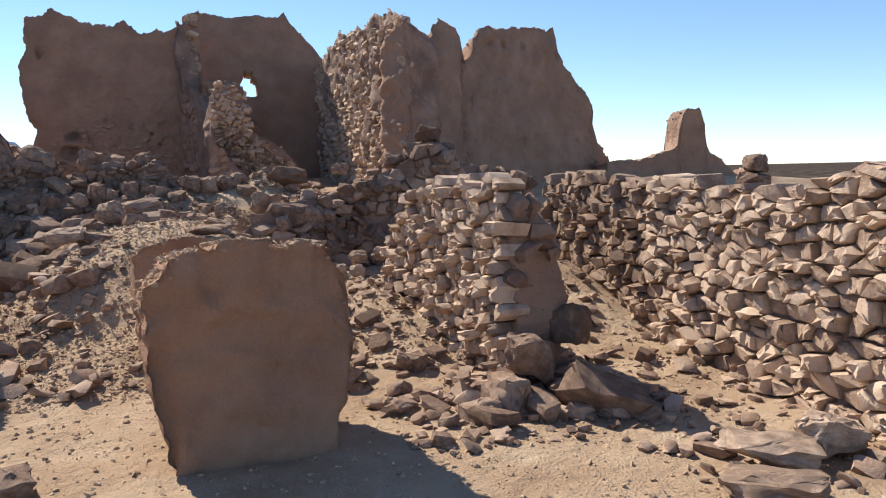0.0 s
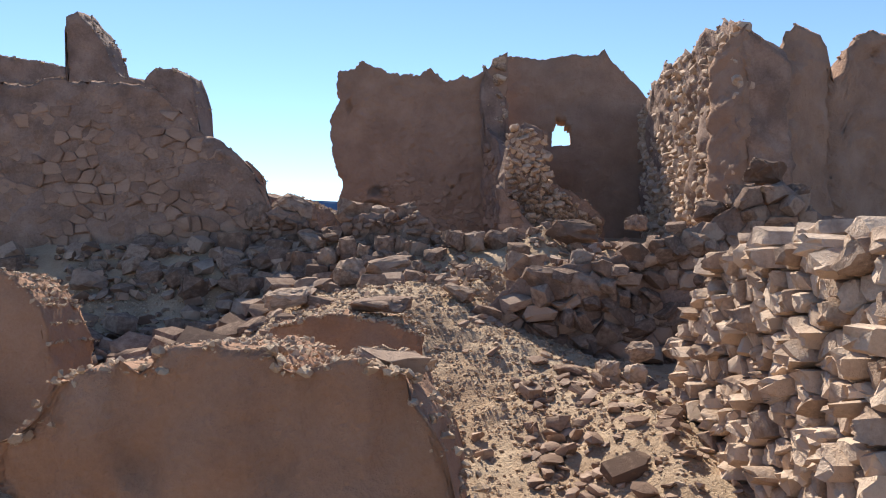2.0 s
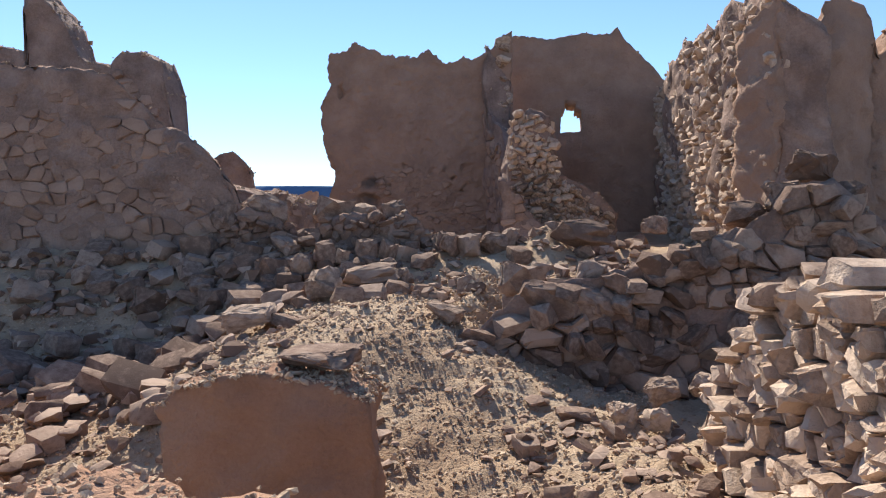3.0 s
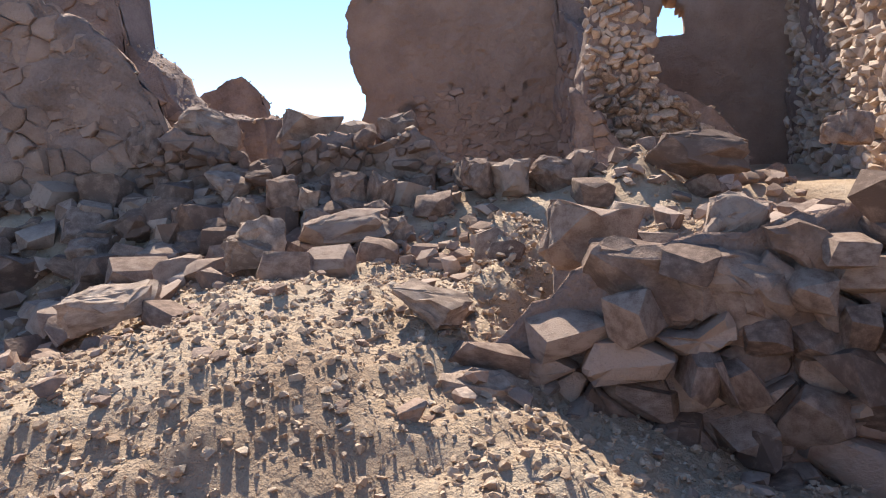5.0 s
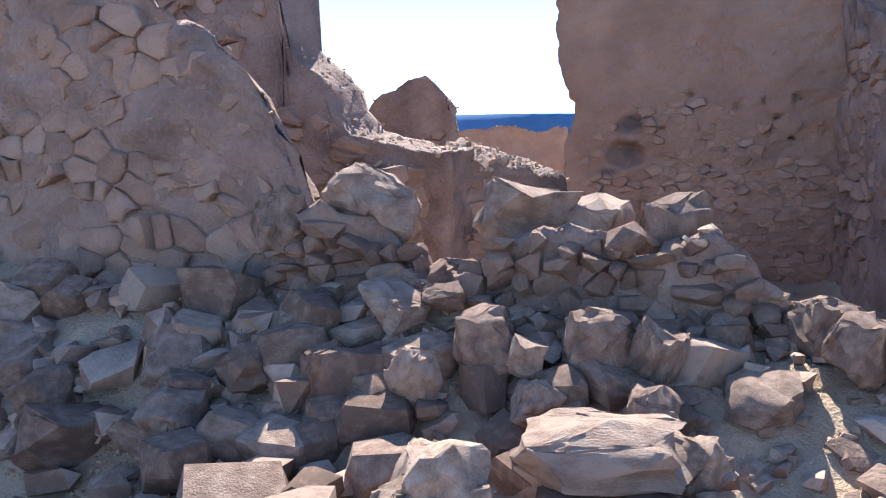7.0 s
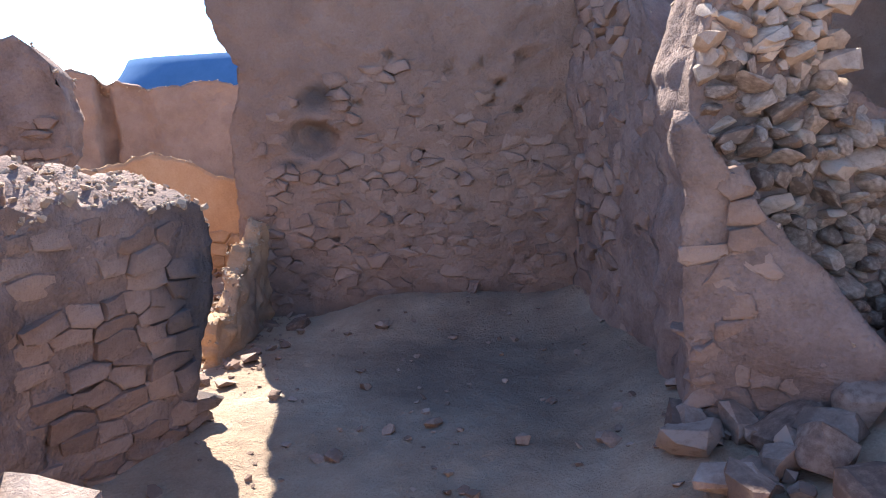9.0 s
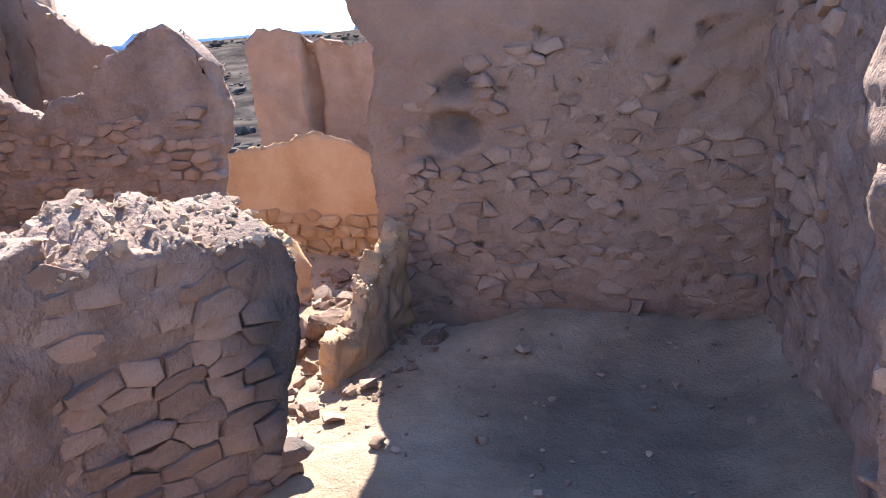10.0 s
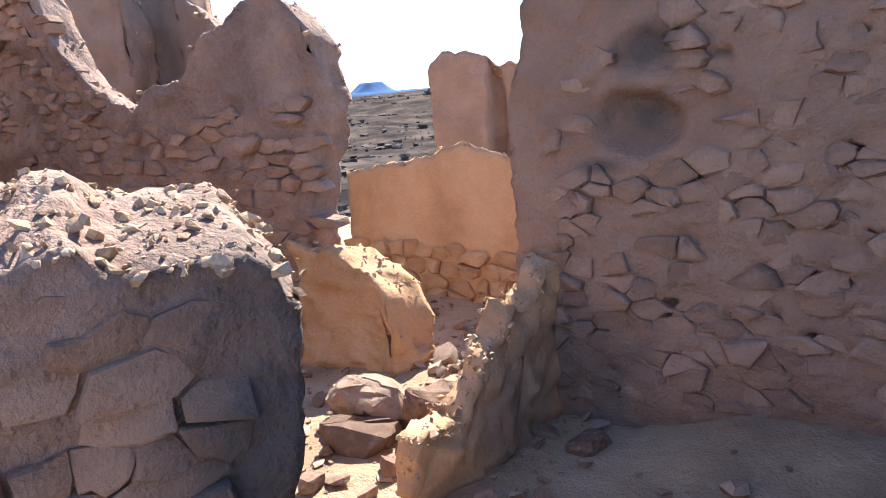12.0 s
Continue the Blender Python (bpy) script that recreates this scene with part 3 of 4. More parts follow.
wall_west_near = ruin("wall_west_near", "broad shaded rubble wall sloping down to a broken end", MASONRY, (-7.0, 15.1), (0.55, 15.1), 0.45, 0.2,
    [(0, 3.5), (4.8, 3.45), (6.1, 3.4), (6.3, 3.3), (6.53, 3.15), (6.8, 2.86), (7.02, 2.78), (7.14, 2.7), (7.26, 2.58), (7.39, 2.42), (7.47, 2.25), (7.55, 2.0)], shed=1.3, rough=0.05, fine=0.03, jag=0.05, seed=7, cell=0.05, bits=240, bit=(0.01, 0.05),
    right=[(0.2, 7.75), (1.5, 7.6), (2.1, 7.54), (2.6, 7.4)])
wall_jamb = ruin("wall_jamb", "low mud-plastered stone wall with crumbling top", MASONRY, (0.82, 18.75), (-0.05, 17.0), -0.55, 0.3,
    [(0, 1.76), (0.05, 1.8), (0.08, 1.92), (0.4, 1.9), (0.5, 1.97), (0.8, 2.0), (1.1, 1.95), (1.4, 1.97), (1.95, 1.98)],
    left=[(0.3, 0.3), (0.85, 0.26), (1.2, 0.12), (1.4, 0.05), (1.8, 0.0), (2.0, 0.05)], bits=900, bit=(0.012, 0.075), shed=-0.28, rough=0.025, fine=0.02, jag=0.07, seed=8, cell=0.035)
wall_tower = ruin("wall_tower", "tall mud-plastered ruin with notched broken top", ADOBE, (6.11, 15.54), (12.0, 18.46), 0.55, 0.4,
    [(0, 4.05), (0.1, 4.1), (0.3, 3.74), (0.5, 3.72), (0.75, 4.0), (1.0, 4.19), (1.3, 4.1), (1.45, 3.9), (1.56, 3.5), (1.75, 3.6), (1.9, 4.0), (2.14, 4.22), (3.2, 4.26), (4.3, 4.38), (4.5, 3.9), (4.65, 3.74), (5.2, 3.4), (5.75, 3.0), (5.95, 2.2), (6.46, 1.8)], rough=0.06, jag=0.07, fine=0.035, seed=9, cell=0.06, dents=[(2.35, 3.9, 0.06, 0.05, 0.15), (2.7, 3.92, 0.05, 0.05, 0.15), (3.3, 3.95, 0.05, 0.05, 0.12), (1.5, 2.6, 0.08, 1.2, 0.1)])
wall_tower_side = ruin("wall_tower_side", "ragged side wall of broken stones standing in mud", MASONRY, (6.13, 21.6), (6.13, 15.56), 0.55, 0.8,
    [(0, 4.0), (0.6, 4.1), (1.4, 4.3), (2.2, 4.4), (2.6, 4.25), (3.4, 4.3), (4.4, 4.4), (5.2, 4.3), (5.7, 4.12), (6.04, 4.08)], rough=0.12, jag=0.16, seed=10, cell=0.07)
wall_spire = ruin("wall_spire", "far low mud wall with an upright remnant", ADOBE, (11.3, 17.5), (16.0, 17.5), 0.5, -0.4,
    [(0, 1.7), (0.8, 1.75), (1.5, 1.9), (1.82, 2.05), (1.9, 2.7), (2.0, 2.85), (2.4, 2.85), (2.5, 2.6), (2.58, 2.3), (2.66, 1.9), (3.15, 1.6), (3.6, 1.25), (3.85, 1.5), (4.0, 1.45), (4.4, 1.1), (4.7, 1.0)], rough=0.05, jag=0.06, seed=11, cell=0.05, shed=0.2)
wall_pier = ruin("wall_pier", "short wall of tan rubble stones with plastered end", ADOBE, (4.50, 11.6), (4.50, 8.72), 0.42, -0.1,
    [(0, 0.75), (0.5, 1.0), (0.9, 1.3), (1.4, 1.45), (2.2, 1.52), (2.88, 1.46)], rough=0.06, fine=0.03, jag=0.06, seed=12, cell=0.04)
PIER_TOP = [(0, 0.85), (0.5, 1.1), (0.9, 1.38), (1.4, 1.5), (2.2, 1.58), (2.88, 1.52)]
wall_right = ruin("wall_right", "long dry-stone wall of sunlit tan stones", MASONRY, (6.65, 11.9), (5.95, 6.2), 0.6, -0.2, RIGHT_TOP, rough=0.03, jag=0.04, seed=13, cell=0.07)
wall_terrace = ruin("wall_terrace", "low retaining wall of large brown stones", MASONRY, (2.95, 12.85), (6.9, 12.75), 0.5, 0.1,
    [(0, 0.75), (0.3, 1.0), (0.6, 1.2), (0.95, 1.35), (1.3, 1.4), (2.0, 1.6), (2.45, 1.95), (2.62, 2.05), (2.9, 1.7), (3.5, 1.6), (3.95, 1.5)], rough=0.05, jag=0.06, seed=14, cell=0.06)
wall_terrace_side = ruin("wall_terrace_side", "crumbled earth side of the stone terrace", EARTH, (3.0, 14.6), (2.98, 12.95), 0.5, 0.3,
    [(0, 1.36), (0.4, 1.4), (0.8, 1.3), (1.3, 1.05), (1.65, 0.85)], rough=0.08, fine=0.04, jag=0.1, seed=15, cell=0.045, bits=3000, bit=(0.01, 0.06))
wall_rubble = ruin("wall_rubble", "collapsed wall core of mud and small stones", MASONRY, (0.4, 15.05), (2.85, 15.25), 0.55, 0.6,
    [(0, 1.9), (0.5, 1.85), (0.9, 1.72), (1.2, 1.85), (1.5, 1.75), (1.75, 1.7), (1.9, 1.85), (2.05, 1.8), (2.25, 1.6), (2.46, 1.4)], rough=0.08, jag=0.08, seed=16, cell=0.05)
wall_rubble_low = ruin("wall_rubble_low", "low crumbled stub of stones and mud", MASONRY, (2.7, 15.12), (3.7, 15.0), 0.5, 0.6,
    [(0, 1.38), (0.3, 1.42), (0.6, 1.4), (1.0, 1.3)], rough=0.07, jag=0.08, seed=34, cell=0.05)
ruin("wall_nw_remnant", "thin upright orange plaster remnant", ADOBE, (-6.35, 22.0), (-5.4, 22.1), 0.35, 0.3,
    [(0, 3.9), (0.5, 3.95), (0.8, 3.8), (0.92, 3.6), (0.95, 3.3)], rough=0.03, fine=0.03, jag=0.06, seed=24, cell=0.045)
wall_nw_back = ruin("wall_nw_back", "tall shaded mud wall with a broken stepped end", ADOBE, (-9.6, 23.4), (-3.4, 22.35), 0.45, 0.2,
    [(0, 5.2), (2.0, 5.0), (3.4, 5.1), (4.3, 5.0), (4.36, 4.6), (4.28, 4.0), (4.4, 3.7), (4.62, 3.55), (5.1, 3.3), (5.6, 3.0), (6.28, 2.8)], rough=0.04, jag=0.06, seed=25, cell=0.07)
wall_ochre = ruin("wall_ochre", "ochre plastered wall over exposed stones, bounced glow put into its colour", ADOBE_WARM, (-2.75, 22.5), (1.0, 22.1), 0.45, -0.3,
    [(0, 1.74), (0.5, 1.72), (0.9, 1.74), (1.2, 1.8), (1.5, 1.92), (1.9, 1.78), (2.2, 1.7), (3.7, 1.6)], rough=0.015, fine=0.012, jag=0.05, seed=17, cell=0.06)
wall_ochre_far = ruin("wall_ochre_far", "far ochre wall with an upright cracked end", ADOBE, (-6.95, 29.2), (-2.5, 31.0), 0.5, -1.0,
    [(0, 2.9), (0.3, 3.05), (1.1, 3.0), (1.3, 2.75), (1.5, 2.9), (2.1, 2.6), (2.6, 2.75), (3.4, 2.7), (4.8, 2.7)], rough=0.05, jag=0.08, seed=18, cell=0.06, dents=[(1.25, 1.6, 0.13, 2.2, 0.4), (1.75, 1.2, 0.45, 2.0, 0.16)])
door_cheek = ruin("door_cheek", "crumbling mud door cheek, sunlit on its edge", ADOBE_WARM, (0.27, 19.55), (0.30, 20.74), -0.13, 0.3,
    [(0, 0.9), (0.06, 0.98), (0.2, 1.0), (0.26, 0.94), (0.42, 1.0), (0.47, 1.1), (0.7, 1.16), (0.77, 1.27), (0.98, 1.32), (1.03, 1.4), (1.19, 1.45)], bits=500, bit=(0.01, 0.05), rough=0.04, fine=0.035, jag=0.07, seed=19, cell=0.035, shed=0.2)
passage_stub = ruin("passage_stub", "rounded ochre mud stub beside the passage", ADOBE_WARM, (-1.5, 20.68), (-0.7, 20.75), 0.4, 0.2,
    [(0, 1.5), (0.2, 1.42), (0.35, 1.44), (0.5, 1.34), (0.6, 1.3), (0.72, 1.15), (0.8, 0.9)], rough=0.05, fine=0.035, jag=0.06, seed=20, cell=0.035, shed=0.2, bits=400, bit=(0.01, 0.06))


def mud_stub(name, label, *args, **keys):
    return ruin(name, label, MUD_BRICK, *args, category="mud wall stub", bits=3600, bit=(0.008, 0.045), **keys)


mud_stub("mud_stub_front", "upright mud-brick wall remnant with rounded crumbling top", (1.98, 8.0), (3.03, 8.0), 0.85, -0.15,
    [(0, 0.98), (0.06, 1.1), (0.16, 1.2), (0.3, 1.25), (0.36, 1.21), (0.5, 1.28), (0.62, 1.27), (0.68, 1.21), (0.8, 1.25), (0.95, 1.2), (1.02, 1.1), (1.05, 0.95)], left=[(-0.1, 0.12), (0.2, 0.07), (0.6, 0.0), (1.3, 0.0)], rough=0.05, jag=0.05, seed=31, cell=0.025, fine=0.018, shed=0.1, dents=[(0.02, 1.15, 0.16, 0.3, 0.05), (0.36, 1.2, 0.06, 0.3, 0.03), (0.67, 1.18, 0.06, 0.28, 0.03), (1.0, 1.12, 0.12, 0.3, 0.05), (0.55, 0.75, 0.25, 0.12, 0.02), (0.9, 0.7, 0.1, 0.1, 0.03), (0.02, 0.3, 0.12, 0.4, 0.06)])
mud_stub("mud_stub_west", "upright mud wall remnant with worn top", (-0.7, 10.4), (0.66, 10.4), 0.45, -0.1,
    [(0, 1.1), (0.3, 1.3), (0.7, 1.36), (1.1, 1.3), (1.3, 1.15), (1.36, 0.95)], rough=0.05, jag=0.05, seed=32, cell=0.03, fine=0.018, shed=0.1)
mud_stub("mud_stub_middle", "low mud wall remnant half buried in earth", (1.95, 10.2), (2.80, 10.2), 0.45, -0.1,
    [(0, 1.0), (0.12, 1.1), (0.4, 1.17), (0.7, 1.1), (0.85, 1.02)], rough=0.05, jag=0.04, seed=33, cell=0.03, fine=0.018, shed=0.1)


def crest_bits():
    """Small stones and crumbs along the broken tops."""
    for ob, crest, bits, bit, seed in CRESTS:
        r = np.random.default_rng(900 + seed)
        span = np.ptp(crest[:, :2], axis=0)
        count = int(bits * max(0.3, np.hypot(*span) * 0.5))
        pick = crest[r.integers(0, len(crest), count)] + r.normal(0, 0.02, (count, 3)) * (1, 1, 0)
        places = []
        for q in pick:
            d = bit[0] * (bit[1] / bit[0]) ** (r.random() ** 1.8)
            places.append((int(r.integers(0, len(GRIT))), stone_pose(q[0], q[1], q[2] - d * 0.12, (d * r.uniform(0.8, 1.5), d, d * r.uniform(0.5, 0.85)), r.normal(0, 0.5, 3) + (0, 0, r.uniform(0, 6)))))
        tagged(part("crumbling_top", joined("crumbling_top", places, GRIT, CLODS), ob, "loose crumbs and small stones along the broken top"), kind="stuff")


crest_bits()

# ---- stones laid in the walls ----
packed_stones(wall_pier, (4.47, 11.6), (4.47, 8.72), 0.0, PIER_TOP, 41, (0.12, 0.095), 0.055, STONE, gap=0.008, jitter=0.5, low=[(0, 0.4), (2.9, -0.1)], depth=0.16, crisp=36)
face_stones(wall_pier, (4.54, 8.7), (4.92, 8.7), 0.0, [(0, 1.45), (0.5, 1.25)], 40, (0.17, 0.13), 0.03, 0.2, 0.4, skip=0.5, library=MUD_ROUGH, roll=0.5)
packed_stones(wall_right, (6.62, 11.9), (5.92, 6.2), -0.05, RIGHT_TOP, 42, (0.145, 0.105), 0.055, STONE, gap=0.008, jitter=0.5, depth=0.18, crisp=36, nearest=4.0)
packed_stones(wall_terrace, (2.95, 12.83), (6.9, 12.73), 0.3, [(0, 0.72), (0.6, 1.1), (1.3, 1.34), (2.45, 1.9), (2.6, 2.0), (2.9, 1.65), (3.95, 1.45)], 43, (0.2, 0.15), 0.06, STONE_DARK, gap=0.006, jitter=0.55, skip=0.12, depth=0.2, crisp=36)
face_stones(wall_terrace, (2.95, 12.8), (6.9, 12.7), 0.3, [(0, 0.8), (0.6, 1.15), (1.3, 1.4), (2.45, 1.95), (2.6, 2.05), (2.9, 1.7), (3.95, 1.5)], 53, (0.15, 0.11), 0.12, 0.24, 0.6, skip=0.55, library=LOOSE)
face_stones(wall_tower_side, (6.13, 21.6), (6.13, 15.56), 1.0, [(0, 4.0), (2.2, 4.3), (6.04, 4.05)], 44, (0.14, 0.095), 0.08, 0.2, 0.5, skip=0.15, nearest=4.5)
packed_stones(wall_cross, (2.98, 20.72), (3.47, 19.0), 0.6, [(0, 3.2), (0.4, 3.2), (1.79, 2.4)], 45, (0.18, 0.12), 0.03, skip=0.35, jitter=0.4, sink=0.9)
face_stones(wall_cross_end, (3.42, 18.34), (4.9, 18.64), 0.9, [(0, 3.1), (0.1, 3.3), (0.56, 3.2), (0.62, 2.85), (0.7, 2.35), (1.5, 1.75)], 46, (0.09, 0.07), 0.08, 0.17, 0.55)
packed_stones(wall_cross_foot, (3.28, 18.08), (4.7, 17.73), 0.6, [(0, 2.3), (0.2, 2.1), (0.5, 1.65), (1.0, 1.15), (1.4, 0.95)], 55, (0.15, 0.11), 0.018, gap=0.003, skip=0.35, jitter=0.42, sink=0.9)
face_stones(wall_back, (3.2, 20.72), (3.45, 20.72), 2.4, [(0, 4.9), (0.25, 4.9)], 56, (0.16, 0.1), 0.1, 0.22, 0.4)
face_stones(wall_cross_back, (3.5, 20.5), (3.75, 20.5), 1.4, [(0, 3.4), (0.25, 3.4)], 57, (0.14, 0.1), 0.1, 0.22, 0.5)
face_stones(wall_rubble_low, (2.7, 15.08), (3.7, 14.96), 0.9, [(0, 1.4), (0.6, 1.4), (1.0, 1.3)], 60, (0.13, 0.1), 0.06, 0.17, 0.5, library=MUD_ROUGH)
face_stones(wall_terrace_side, (3.0, 14.6), (2.98, 12.95), 0.7, [(0, 1.3), (0.8, 1.25), (1.3, 1.05), (1.65, 0.85)], 62, (0.17, 0.13), 0.06, 0.2, 0.5, skip=0.72, library=LOOSE)
face_stones(wall_rubble, (0.4, 15.0), (2.85, 15.2), 1.0, [(0, 1.85), (0.9, 1.7), (1.2, 1.8), (1.9, 1.8), (2.46, 1.35)], 47, (0.11, 0.085), 0.05, 0.15, 0.45, fill=1.1, library=MUD_ROUGH)
packed_stones(wall_west_near, (-4.0, 15.1), (0.45, 15.1), 0.5, [(0, 3.25), (3.1, 3.2), (3.67, 2.75), (4.25, 2.3), (4.45, 1.9)], 48, (0.19, 0.13), 0.02, gap=0.002, jitter=0.42, skip=0.25, nearest=4.5, sink=0.8)
packed_stones(wall_west_far, (-5.0, 17.24), (-0.2, 17.24), 1.9, [(0, 4.0), (3.6, 3.8), (3.85, 2.7), (4.4, 2.3), (4.8, 2.1)], 58, (0.19, 0.12), 0.03, gap=0.004, skip=0.5, jitter=0.5, sink=1.0)
packed_stones(wall_jamb, (-0.037, 16.993), (0.745, 18.57), 0.6, [(0, 2.0), (0.9, 2.0), (1.4, 1.95), (1.8, 1.84)], 49, (0.2, 0.1), 0.013, gap=0.003, jitter=0.14, skip=0.14, crisp=40, sink=0.8)
packed_stones(wall_back, (0.4, 20.72), (3.0, 20.72), 0.75, [(0, 2.2), (0.6, 2.65), (1.4, 2.7), (1.9, 2.4), (2.5, 2.0)], 50, (0.15, 0.085), 0.017, gap=0.004, skip=0.24, jitter=0.42, crisp=44, sink=0.95, voids=[(0.5, 2.1, 0.24), (0.53, 2.42, 0.2)])
packed_stones(wall_ochre, (-2.7, 22.49), (0.9, 22.11), -0.2, [(0, 1.15), (3.5, 1.05)], 51, (0.2, 0.12), 0.03, OCHRE_STONE, jitter=0.24, gap=0.008)
packed_stones(wall_north_west, (-6.4, 19.85), (-1.3, 20.79), 0.9, [(0, 3.9), (2.66, 3.5), (2.9, 2.8), (3.36, 2.4), (3.66, 2.28), (5.1, 2.35)], 52, (0.17, 0.075), 0.024, gap=0.003, skip=0.25, jitter=0.35, nearest=4.0, sink=0.9)


# ---- loose rocks ----
def rock(label, x, y, z, size, turn, which):
    m = stone_pose(x, y, z - size[2] * 0.5, size, [radians(a) for a in turn])
    ob = new("rock", ROCKS[which % len(ROCKS)])
    ob.matrix_basis = m
    return tagged(ob, label, "rock", "loose rocks of the ruin")


